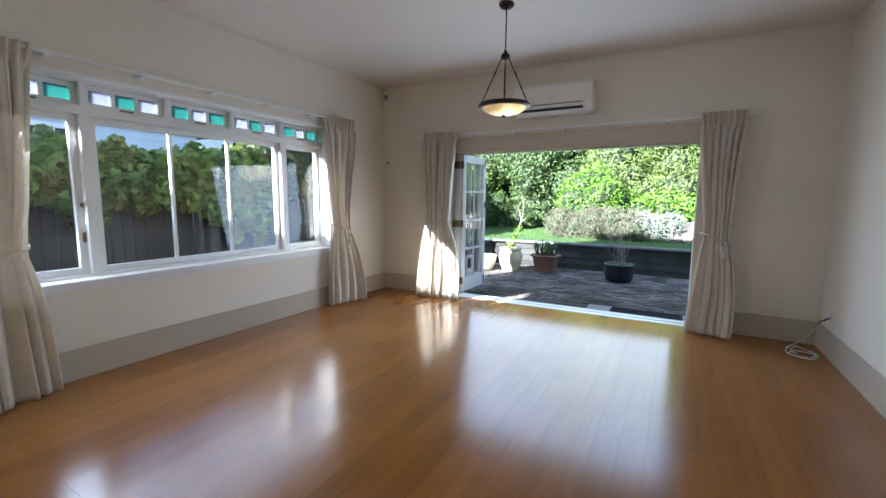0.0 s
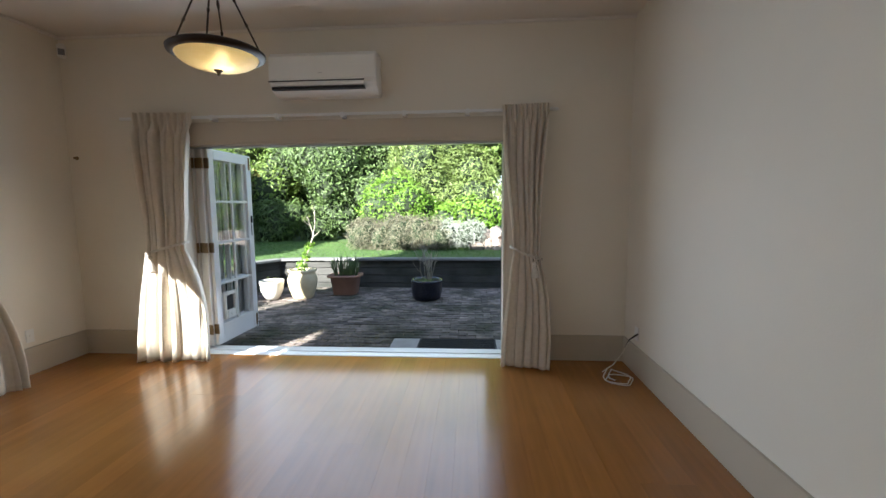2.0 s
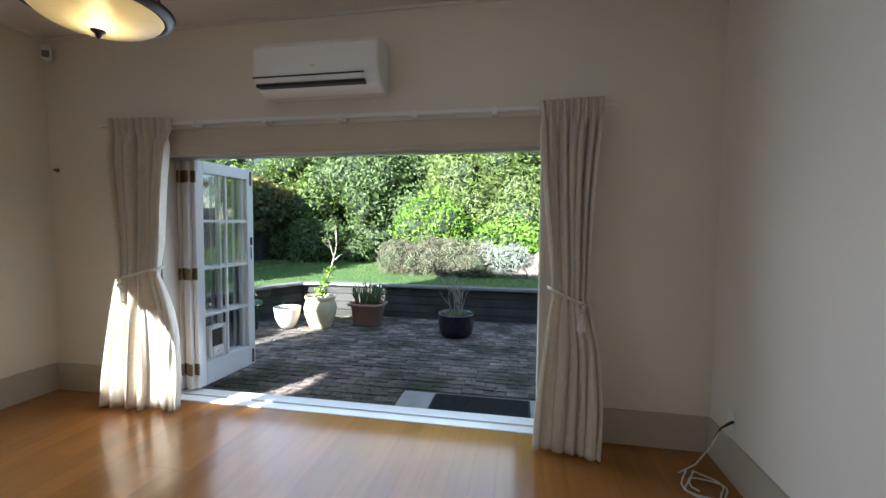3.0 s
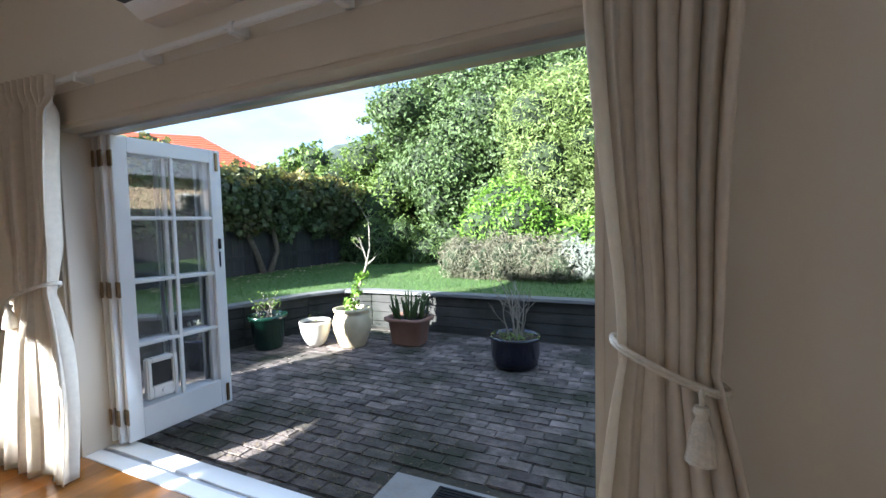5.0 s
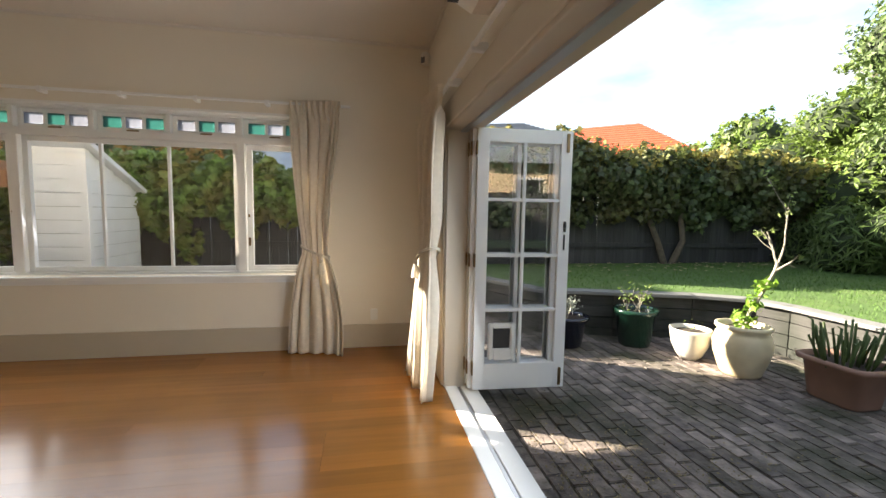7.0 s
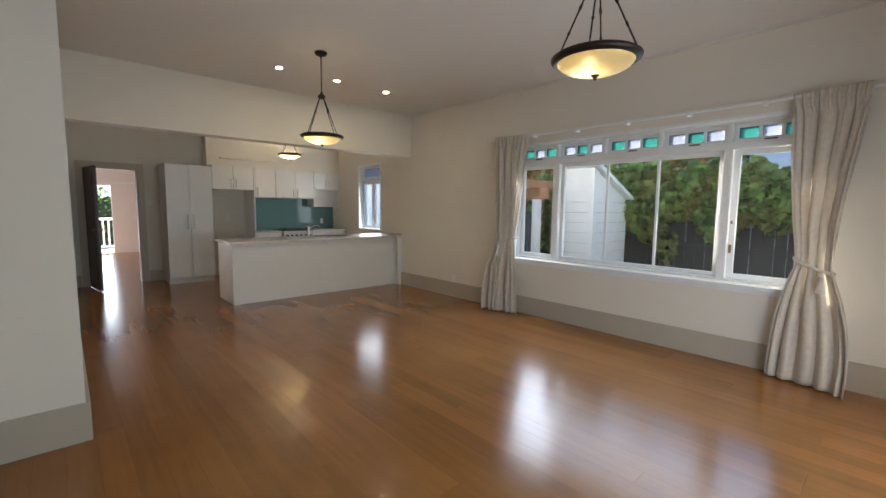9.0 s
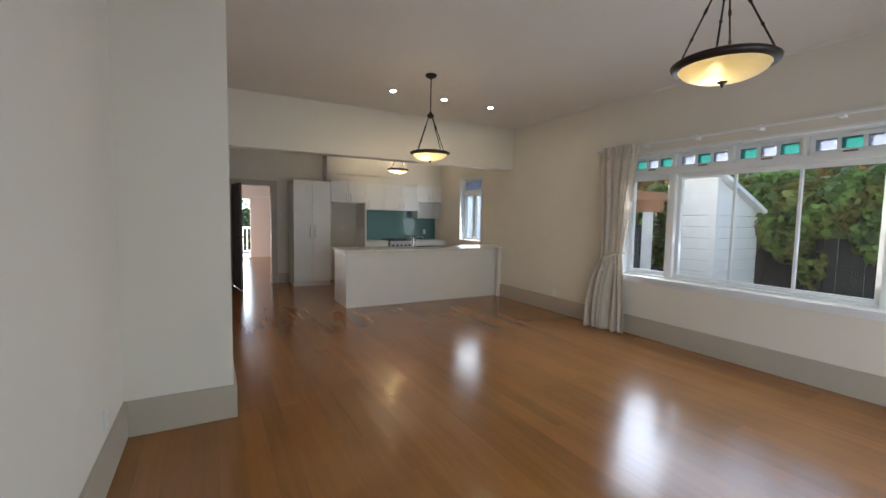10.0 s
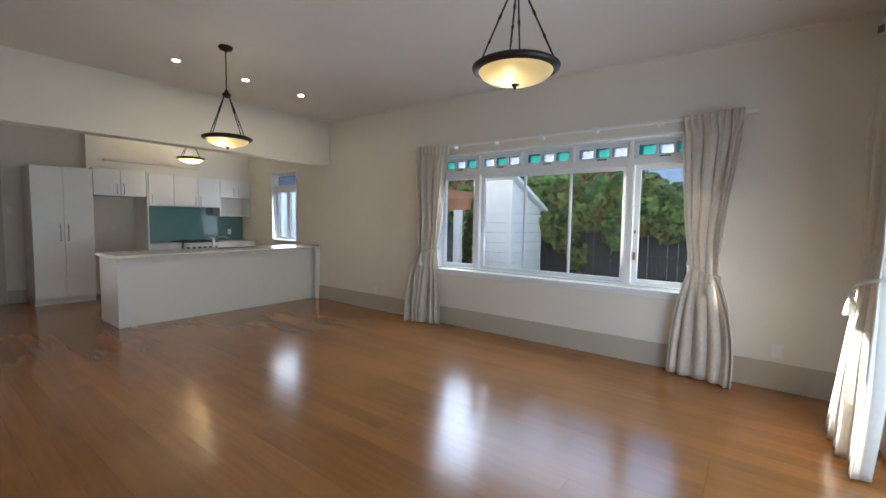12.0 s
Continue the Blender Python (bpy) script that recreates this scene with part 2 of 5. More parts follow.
M_LEAF_LIME = mat("lime_leaf", (0.17, 0.30, 0.035), 0.42, var=0.2, pieces="island", piece_var=0.35, translucent=0.35)
M_LEAF_PALE = mat("pale_leaf", (0.22, 0.29, 0.085), 0.5, var=0.2, pieces="island", piece_var=0.35, translucent=0.35)
M_VINE = mat("vine_leaf", (0.19, 0.29, 0.07), 0.45, var=0.2, pieces="island", piece_var=0.6, translucent=0.5, stain=(0.30, 0.24, 0.06), stain_amount=0.8, stain_scale=2.2)
M_VINE_DARK = mat("vine_leaf_deep", (0.080, 0.115, 0.050), 0.5, var=0.2, pieces="island", piece_var=0.5, translucent=0.25, stain=(0.16, 0.10, 0.04), stain_amount=0.5, stain_scale=1.2)
# yellowing leaves, with sunlight on the vine's top put into the colour
M_VINE_DRY_SUNLIT = mat("vine_leaf_yellow_sunlit", (0.30, 0.25, 0.075), 0.5, var=0.2, pieces="island", piece_var=0.5, translucent=0.4, stain=(0.13, 0.18, 0.05), stain_amount=0.9, stain_scale=1.8)
M_VINE_RED = mat("vine_leaf_orange", (0.42, 0.19, 0.045), 0.5, var=0.2, pieces="island", piece_var=0.5, translucent=0.4, stain=(0.36, 0.30, 0.07), stain_amount=0.9, stain_scale=2.5)
M_ROSEMARY = mat("rosemary_leaf", (0.20, 0.19, 0.125), 0.7, var=0.25, pieces="island", piece_var=0.45, translucent=0.2)
M_SILVER = mat("silver_leaf", (0.30, 0.32, 0.27), 0.7, var=0.2, pieces="island", piece_var=0.3, translucent=0.2)
M_DRYLEAF = mat("dry_leaf", (0.42, 0.34, 0.20), 0.7, var=0.2, pieces="island", piece_var=0.4)
M_LITTER = mat("leaf_crumbs", (0.16, 0.125, 0.06), 0.85, var=0.3, pieces="island", piece_var=0.6)
# near-black green: the shade deep in a crown, put into the colour
M_CROWN_SHADE = mat("foliage_inner_shade", (0.030, 0.044, 0.018), 0.95, var=0.5, scale=5, bump=1.0, bump_scale=8)
M_BARK = mat("bark", (0.12, 0.095, 0.07), 0.9, var=0.3, scale=12, bump=0.6, bump_scale=40)
M_PALEBARK = mat("pale_bark", (0.30, 0.27, 0.21), 0.85, var=0.25, scale=20, bump=0.5, bump_scale=60)
M_ROCK = mat("volcanic_rock", (0.24, 0.20, 0.165), 0.95, var=0.4, scale=6, bump=0.9, bump_scale=14, pieces="object", piece_var=0.3)
M_CREAMPOT = mat("cream_glaze", (0.66, 0.56, 0.36), 0.35, var=0.14, scale=5, bump=0.06, stain=(0.42, 0.33, 0.19), stain_amount=0.5, stain_scale=4)
M_WHITEPOT = mat("white_glaze", (0.66, 0.64, 0.58), 0.35, var=0.12, scale=5, stain=(0.33, 0.28, 0.2), stain_amount=0.5, stain_scale=6)
M_GREENPOT = mat("green_glaze", (0.008, 0.032, 0.020), 0.16, var=0.2, coat=0.4)
M_BLUEPOT = mat("blue_glaze", (0.006, 0.008, 0.020), 0.14, var=0.2, coat=0.5)
M_TERRA = mat("terracotta_plastic", (0.27, 0.150, 0.105), 0.6, var=0.12, scale=8)
M_MAT = mat("rubber_mat", (0.012, 0.013, 0.016), 0.8, var=0.2, scale=40, bump=0.4)
M_CONC = mat("concrete", (0.36, 0.35, 0.33), 0.9, var=0.15, scale=9, bump=0.4, bump_scale=50)
M_BOARD = mat("white_weatherboard", (0.80, 0.81, 0.82), 0.55, var=0.05, scale=4, bump=0.06)
M_ROOFTILE = mat("red_roof_tile", (0.46, 0.075, 0.030), 0.7, var=0.2, scale=3, bump=0.3)
M_ROOFGREY = mat("grey_roof", (0.20, 0.21, 0.23), 0.7, var=0.15, scale=3)
M_BLUEWALL = mat("blue_weatherboard", (0.60, 0.66, 0.74), 0.6, var=0.05, scale=2)
M_TAN = mat("tan_wall", (0.62, 0.46, 0.30), 0.7, var=0.06, scale=2)
M_PINE = mat("orange_pine", (0.38, 0.19, 0.09), 0.6, var=0.2, scale=4, stretch=(1, 8, 8))
M_HILL = mat("far_woods", (0.050, 0.065, 0.050), 0.95, var=0.5, scale=0.25, bump=1.0, bump_scale=0.8)


# ---- building blocks ----
def part(name, bm, material, parent=None, label="", smooth=False, at=None):
    me = bpy.data.meshes.new(name)
    bm.to_mesh(me)
    bm.free()
    me.materials.append(material)
    if smooth:
        me.polygons.foreach_set("use_smooth", [True] * len(me.polygons))
    ob = new(name, me)
    if at is not None:
        ob.matrix_world = at
    if parent is not None:
        ob.parent = parent
    if label:
        ob["label"] = label
    return ob


def empty(name, m=None):
    ob = new(name)
    ob.empty_display_size = 0.1
    if m is not None:
        ob.matrix_world = m
    return ob


def box(bm, x0, x1, y0, y1, z0, z1, bevel=0.0, turn=None):
    r = bmesh.ops.create_cube(bm, size=1.0)
    vs = r["verts"]
    for v in vs:
        v.co = Vector((x0 + (v.co.x + 0.5) * (x1 - x0), y0 + (v.co.y + 0.5) * (y1 - y0), z0 + (v.co.z + 0.5) * (z1 - z0)))
    if turn is not None:
        bmesh.ops.transform(bm, matrix=turn, verts=vs)
    if bevel:
        es = list({e for v in vs for e in v.link_edges})
        bmesh.ops.bevel(bm, geom=es, offset=bevel, segments=2, affect="EDGES", clamp_overlap=True)
    return bm


def boxes(rows, bevel=0.0):
    bm = bmesh.new()
    for r in rows:
        box(bm, *r, bevel=bevel)
    return bm


def lathe(profile, n=32, squash=(1, 1), box_like=2.0):
    """A turned shape from (radius, height) rows; box_like over 2 squares its outline."""
    def wide(i):
        c, q = abs(math.cos(2 * math.pi * i / n)), abs(math.sin(2 * math.pi * i / n))
        return (c ** box_like + q ** box_like) ** (-1 / box_like)

    bm = bmesh.new()
    rings = []
    for r, z in profile:
        if r < 1e-5:
            rings.append([bm.verts.new((0, 0, z))])
        else:
            rings.append([bm.verts.new((squash[0] * r * wide(i) * math.cos(2 * math.pi * i / n), squash[1] * r * wide(i) * math.sin(2 * math.pi * i / n), z)) for i in range(n)])
    for a, b in zip(rings, rings[1:]):
        for i in range(n):
            k = (i + 1) % n
            if len(a) == 1 and len(b) > 1:
                bm.faces.new((a[0], b[k], b[i]))
            elif len(b) == 1 and len(a) > 1:
                bm.faces.new((a[i], a[k], b[0]))
            elif len(a) > 1:
                bm.faces.new((a[i], a[k], b[k], b[i]))
    bmesh.ops.recalc_face_normals(bm, faces=bm.faces)
    return bm


def tube(bm, pts, radii, n=8):
    """A tapered tube along points."""
    pts = [Vector(p) for p in pts]
    if not hasattr(radii, "__len__"):
        radii = [radii] * len(pts)
    rings = []
    side = None
    for i, p in enumerate(pts):
        d = (pts[min(i + 1, len(pts) - 1)] - pts[max(i - 1, 0)]).normalized()
        ref = side if side is not None else (Vector((0, 0, 1)) if abs(d.z) < 0.9 else Vector((1, 0, 0)))
        u = (ref - d * ref.dot(d)).normalized() if side is not None else d.cross(ref).normalized()
        side = u
        w = d.cross(u)
        rings.append([bm.verts.new(p + radii[i] * (math.cos(2 * math.pi * k / n) * u + math.sin(2 * math.pi * k / n) * w)) for k in range(n)])
    for a, b in zip(rings, rings[1:]):
        for k in range(n):
            bm.faces.new((a[k], a[(k + 1) % n], b[(k + 1) % n], b[k]))
    bm.faces.new(rings[0][::-1])
    bm.faces.new(rings[-1])
    return bm


def cloud(name, blobs, count, size, material, seed, parent=None, slim=0.45, shell=0.35, lobed=False, droop=0.0, upright=0.0, kind="", label=""):
    """A crown of many small leaves over uneven blobs (cx, cy, cz, rx, ry, rz)."""
    rng = np.random.default_rng(seed)
    bl = np.array(blobs, float)
    area = (bl[:, 3] * bl[:, 4] * bl[:, 5]) ** (2 / 3)
    pick = rng.choice(len(bl), count, p=area / area.sum())
    d = rng.normal(size=(count, 3))
    d /= np.linalg.norm(d, axis=1)[:, None]
    lump = 1 + 0.10 * np.sin(7 * d[:, 0] + pick) * np.cos(6 * d[:, 1] - pick) + 0.07 * np.sin(13 * d[:, 2] + 5 * d[:, 0])
    rad = (1 - shell * rng.random(count) ** 1.6) * lump
    c = bl[pick, :3] + d * bl[pick, 3:] * rad[:, None]
    nrm = d + 0.75 * rng.normal(size=(count, 3))
    nrm[:, 2] += 0.4
    nrm /= np.linalg.norm(nrm, axis=1)[:, None]
    along = rng.normal(size=(count, 3))
    along[:, 2] += upright - droop
    along -= nrm * np.sum(along * nrm, axis=1)[:, None]
    along /= np.linalg.norm(along, axis=1)[:, None] + 1e-9
    side = np.cross(nrm, along)
    s = (size * (0.6 + 0.8 * rng.random(count)))[:, None]
    if lobed:
        shape = [(0, -0.45, 0), (0.42, -0.30, -0.05), (0.30, 0.0, 0.03), (0.50, 0.22, -0.06), (0.18, 0.25, 0.02), (0, 0.60, -0.08),
                 (-0.18, 0.25, 0.02), (-0.50, 0.22, -0.06), (-0.30, 0.0, 0.03), (-0.42, -0.30, -0.05)]
        verts = np.stack([c + s * (a * side + b * along + e * nrm) for a, b, e in shape], 1).reshape(-1, 3)
        k = len(shape)
        faces = [tuple(range(i * k, i * k + k)) for i in range(count)]
    else:
        verts = np.stack([c - 0.5 * s * along, c + slim * 0.5 * s * side + 0.08 * s * nrm, c + 0.5 * s * along, c - slim * 0.5 * s * side + 0.08 * s * nrm], 1).reshape(-1, 3)
        f = np.arange(count)[:, None] * 4
        faces = np.concatenate([f + [0, 1, 2], f + [0, 2, 3]], 0).tolist()
    me = bpy.data.meshes.new(name)
    me.from_pydata(verts.tolist(), [], faces)
    me.materials.append(material)
    ob = new(name, me)
    if parent is not None:
        ob.parent = parent
    if kind:
        ob["kind"] = kind
    if label:
        ob["label"] = label
    return ob


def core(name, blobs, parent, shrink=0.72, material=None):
    """A crown's dark inside: branches and inner leaves, shade put into the colour."""
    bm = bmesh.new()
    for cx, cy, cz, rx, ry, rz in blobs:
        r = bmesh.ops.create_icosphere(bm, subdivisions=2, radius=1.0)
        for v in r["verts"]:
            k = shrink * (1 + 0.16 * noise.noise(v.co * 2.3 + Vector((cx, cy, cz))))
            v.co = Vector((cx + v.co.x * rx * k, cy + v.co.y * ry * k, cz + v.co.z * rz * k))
    return part(name, bm, material or M_CROWN_SHADE, parent)


# ---- shell of the house ----
WX, EX, NY, CZ = -3.60, 1.60, 6.98, 3.00     # west, east and north inner faces, ceiling
KX, SY = -3.86, -2.98                        # kitchen's west and back faces
HX, PY = 0.97, 3.15                          # hall wall's face, nib's face
W0, W1, WZ0, WZ1 = 2.70, 5.81, 0.75, 2.275    # west window opening
D0, D1, DZ = -2.53, 0.53, 2.03               # garden door opening
KW0, KW1, KWZ0, KWZ1 = -1.80, -0.88, 0.93, 2.33


def structure(name, rows, material, label, bevel=0.0):
    return tagged(part(name, boxes(rows, bevel), material), label, kind="structure")


structure("wall_west", [(-3.82, WX, 0.15, W0, -0.1, CZ), (-3.74, WX, W1 + 0.03, NY, -0.1, CZ), (-3.82, WX, W1, W1 + 0.03, -0.1, CZ), (-3.82, WX, W0, W1, -0.1, WZ0), (-3.82, WX, W0, W1, WZ1, CZ)], M_WALL, "cream painted plaster wall with a wide window")
structure("wall_north", [(-3.74, D0, NY, 7.20, -0.1, CZ), (D1, 1.82, NY, 7.20, -0.1, CZ), (D0, D1, NY, 7.20, DZ, CZ)], M_WALL, "cream painted plaster wall with a garden doorway")
structure("wall_east", [(EX, 1.82, PY, NY, -0.1, CZ)], M_WALL, "plain cream painted plaster wall")
structure("wall_nib", [(HX, 1.82, PY - 0.2, PY, -0.1, CZ), (HX, HX + 0.2, SY, PY - 0.2, -0.1, CZ)], M_WALL, "cream painted wall that narrows the room")
structure("wall_beam", [(KX, HX, 0.20, 0.42, 2.30, CZ)], M_WALL, "cream painted dropped beam before the kitchen")
structure("wall_kitchen_west", [(-4.08, KX, SY, KW0, -0.1, CZ), (-4.08, KX, KW1, 0.15, -0.1, CZ), (-4.08, KX, KW0, KW1, -0.1, KWZ0), (-4.08, KX, KW0, KW1, KWZ1, CZ), (-4.08, -3.82, 0.15, 0.40, -0.1, CZ)], M_WALL, "cream kitchen wall with a narrow window")
structure("wall_kitchen_back", [(-4.08, -0.03, SY - 0.2, SY, -0.1, CZ), (0.73, 1.40, SY - 0.2, SY, -0.1, CZ), (-0.03, 0.73, SY - 0.2, SY, 2.05, CZ)], M_WALL, "cream kitchen wall with a doorway")
structure("wall_breast", [(KX, -1.08, SY, -2.68, 2.17, CZ)], M_WALL, "cream boxed bulkhead above the wall cupboards")
structure("ceiling", [(-4.1, 1.9, -9.2, 7.0, CZ, CZ + 0.12)], M_CEIL, "plain pale painted ceiling")
structure("wall_hall_east", [(1.40, 1.55, -9.0, SY - 0.2, -0.1, CZ)], M_HALL, "pinkish white wall of the far room")
structure("wall_hall_west", [(-2.2, -2.05, -9.0, SY - 0.2, -0.1, CZ)], M_HALL, "pinkish white wall of the far room")
structure("wall_hall_end", [(-2.2, -0.06, -9.2, -9.0, -0.1, CZ), (0.95, 1.55, -9.2, -9.0, -0.1, CZ), (-0.06, 0.95, -9.2, -9.0, 1.95, CZ)], M_HALL, "pinkish white end wall with a porch doorway")
structure("floor_base", [(-4.0, 1.8, -9.1, 7.0, -0.12, -0.022)], M_SUB, "dark boards under the floor")

# roof over the house, which shades the terrace
bm = bmesh.new()
box(bm, -4.25, 8.0, -9.6, 6.95, 3.122, 3.16)
rv = [bm.verts.new(p) for p in ((-4.25, 6.95, 3.162), (8.0, 6.95, 3.162), (8.0, -9.6, 3.162), (-4.25, -9.6, 3.162), (1.9, 1.0, 3.6), (1.9, -6.0, 3.6))]
for f in ((0, 1, 4), (1, 2, 5, 4), (2, 3, 5), (3, 0, 4, 5)):
    bm.faces.new([rv[i] for i in f])
bmesh.ops.recalc_face_normals(bm, faces=bm.faces)
tagged(part("roof", bm, M_ROOFGREY), "grey hipped house roof with eaves", kind="structure")
structure("wall_house_east", [(1.83, 7.8, 7.0, 7.2, -0.1, 3.12)], M_BOARD, "white outer wall of the house")


def skirting(name, rows):
    structure(name, rows, M_SKIRT, "deep greige painted skirting board", 0.003)


skirting("baseboard_west", [(WX, WX + 0.022, 0.42, NY - 0.022, 0, 0.235)])
skirting("baseboard_north", [(WX, D0 - 0.10, NY - 0.022, NY, 0, 0.235), (D1 + 0.10, EX, NY - 0.022, NY, 0, 0.235)])
skirting("baseboard_east", [(EX - 0.022, EX, PY, NY - 0.022, 0, 0.235)])
skirting("baseboard_nib", [(HX, EX - 0.022, PY, PY + 0.022, 0, 0.235), (HX - 0.022, HX, SY, PY + 0.022, 0, 0.235)])
skirting("baseboard_kitchen", [(WX - 0.2, WX + 0.022, 0.128, 0.15, 0, 0.235), (WX, WX + 0.022, 0.15, 0.42, 0, 0.235), (0.83, HX - 0.022, SY, SY + 0.022, 0, 0.2), (-0.34, -0.13, SY, SY + 0.022, 0, 0.2)])
structure("trim_cornice", [(WX, WX + 0.018, 0.42, NY, CZ - 0.022, CZ), (WX, EX, NY - 0.018, NY, CZ - 0.024, CZ - 0.002)], M_CEIL, "small pale moulding under the ceiling")

# ---- west window ----
window = tagged(empty("window_1", pose(-3.775, 4.255, WZ0)), "white timber window with coloured fanlights", kind="structure")


def wpart(name, rows, material=M_TRIM, bevel=0.004, parent=None, label=""):
    moved = [(x0 + 3.775, x1 + 3.775, y0 - 4.255, y1 - 4.255, z0 - WZ0, z1 - WZ0) for x0, x1, y0, y1, z0, z1 in rows]
    return part(name, boxes(moved, bevel), material, parent or window, label)


GZ0, GZ1 = 0.795, 1.95
wpart("window_frame", [(-3.82, -3.70, W0, W0 + 0.03, WZ0, WZ1), (-3.82, -3.70, W1 - 0.03, W1, WZ0, WZ1), (-3.82, -3.70, W0 + 0.03, W1 - 0.03, WZ1 - 0.035, WZ1), (-3.82, -3.70, W0 + 0.03, W1 - 0.03, WZ0, WZ0 + 0.02),
                       (-3.82, -3.70, W0 + 0.03, W1 - 0.03, 2.0, 2.065), (-3.82, -3.70, 3.285, 3.36, WZ0 + 0.02, 2.0), (-3.82, -3.70, 5.15, 5.225, WZ0 + 0.02, 2.0)])
wpart("window_sill", [(-3.70, -3.555, W0 - 0.06, W1 + 0.06, WZ0 - 0.028, WZ0 - 0.001)], bevel=0.006)
wpart("window_lining", [(-3.70, WX + 0.004, W0 - 0.002, W0 + 0.018, WZ0, WZ1), (-3.70, WX + 0.004, W1 - 0.018, W1 + 0.002, WZ0, WZ1), (-3.70, WX + 0.004, W0 + 0.018, W1 - 0.018, WZ1 - 0.018, WZ1 + 0.002)], bevel=0.0)
wpart("window_apron", [(WX, WX + 0.014, W0 - 0.03, W1 + 0.03, WZ0 - 0.075, WZ0 - 0.03)], bevel=0.004)


def sash(y0, y1, z0, z1, w, name="sash"):
    return wpart(name, [(-3.800, -3.752, y0, y0 + w, z0, z1), (-3.800, -3.752, y1 - w, y1, z0, z1), (-3.800, -3.752, y0 + w, y1 - w, z0, z0 + w), (-3.800, -3.752, y0 + w, y1 - w, z1 - w, z1)], bevel=0.003)


def pane(y0, y1, z0, z1, parent, material=M_GLASS):
    p = wpart("pane", [(-3.779, -3.774, y0, y1, z0, z1)], material, 0.0, parent)
    p.visible_shadow = material is not M_GLASS
    return p


for y0, y1 in ((W0 + 0.03, 3.285), (5.225, W1 - 0.03)):
    s_ = sash(y0, y1, WZ0 + 0.022, 1.998, 0.05, "casement")
    pane(y0 + 0.05, y1 - 0.05, WZ0 + 0.072, 1.948, s_)
    stay = 3.27 if y0 < 4 else 5.245
    wpart("casement_catch", [(-3.752, -3.738, stay - 0.01, stay + 0.01, 1.02, 1.10), (-3.752, -3.73, stay - 0.007, stay + 0.007, 1.30, 1.33)], M_BRASS, 0.002, s_)
s_ = sash(3.36, 5.15, WZ0 + 0.022, 1.998, 0.045)
for k in range(3):
    a = 3.405 + k * (1.70 / 3)
    pane(a + (0.012 if k else 0), a + 1.70 / 3 - (0.012 if k < 2 else 0), WZ0 + 0.067, 1.953, s_)
for k in (1, 2):
    a = 3.405 + k * (1.70 / 3)
    wpart("glazing_bar", [(-3.795, -3.757, a - 0.012, a + 0.012, WZ0 + 0.067, 1.953)], M_TRIM, 0.003, s_)
edges = [W0 + 0.03, 3.322, 3.322 + 0.622, 3.322 + 1.244, 5.188, W1 - 0.03]
for k in range(5):
    y0, y1 = edges[k] + (0.02 if k else 0), edges[k + 1] - (0.02 if k < 4 else 0)
    if k < 4:
        wpart("fanlight_mullion", [(-3.82, -3.70, edges[k + 1] - 0.02, edges[k + 1] + 0.02, 2.065, WZ1 - 0.035)])
    s_ = sash(y0 + 0.002, y1 - 0.002, 2.067, WZ1 - 0.037, 0.035, "fanlight")
    a0, a1 = y0 + 0.037, y1 - 0.037
    for j in range(3):
        b0, b1 = a0 + (a1 - a0) * j / 3, a0 + (a1 - a0) * (j + 1) / 3
        pane(b0 + (0.014 if j else 0), b1 - (0.014 if j < 2 else 0), 2.102, WZ1 - 0.072, s_, M_TEAL if (j + k) % 2 == 0 else M_PEARL)
        if j:
            wpart("glazing_bar", [(-3.795, -3.757, b0 - 0.014, b0 + 0.014, 2.102, WZ1 - 0.072)], M_TRIM, 0.002, s_)
    wpart("fanlight_stay", [(-3.752, -3.735, (y0 + y1) / 2 - 0.05, (y0 + y1) / 2 + 0.05, 2.07, 2.085)], M_BRASS, 0.003, s_)

# ---- kitchen window ----
kwin = tagged(empty("window_2", pose(-3.97, (KW0 + KW1) / 2, KWZ0)), "narrow white kitchen window with two casements", kind="structure")


def kpart(name, rows, material=M_TRIM, bevel=0.003, parent=None):
    cy = (KW0 + KW1) / 2
    return part(name, boxes([(a + 3.97, b + 3.97, c - cy, d - cy, e - KWZ0, f - KWZ0) for a, b, c, d, e, f in rows], bevel), material, parent or kwin)


kpart("window_frame", [(-4.05, KX + 0.015, KW0, KW0 + 0.05, KWZ0, KWZ1), (-4.05, KX + 0.015, KW1 - 0.05, KW1, KWZ0, KWZ1), (-4.05, KX + 0.015, KW0 + 0.05, KW1 - 0.05, KWZ1 - 0.05, KWZ1), (-4.05, KX + 0.03, KW0 + 0.05, KW1 - 0.05, KWZ0, KWZ0 + 0.03), (-4.05, -3.90, KW0 + 0.05, KW1 - 0.05, 1.96, 2.02)])
kmid = (KW0 + KW1) / 2
for a, b in ((KW0 + 0.052, kmid - 0.003), (kmid + 0.003, KW1 - 0.052)):
    s_ = kpart("casement", [(-4.0, -3.95, a, a + 0.05, KWZ0 + 0.032, 1.958), (-4.0, -3.95, b - 0.05, b, KWZ0 + 0.032, 1.958), (-4.0, -3.95, a + 0.05, b - 0.05, KWZ0 + 0.032, KWZ0 + 0.082), (-4.0, -3.95, a + 0.05, b - 0.05, 1.908, 1.958)])
    kpart("pane", [(-3.978, -3.973, a + 0.05, b - 0.05, KWZ0 + 0.082, 1.908)], M_GLASS, 0, s_).visible_shadow = False
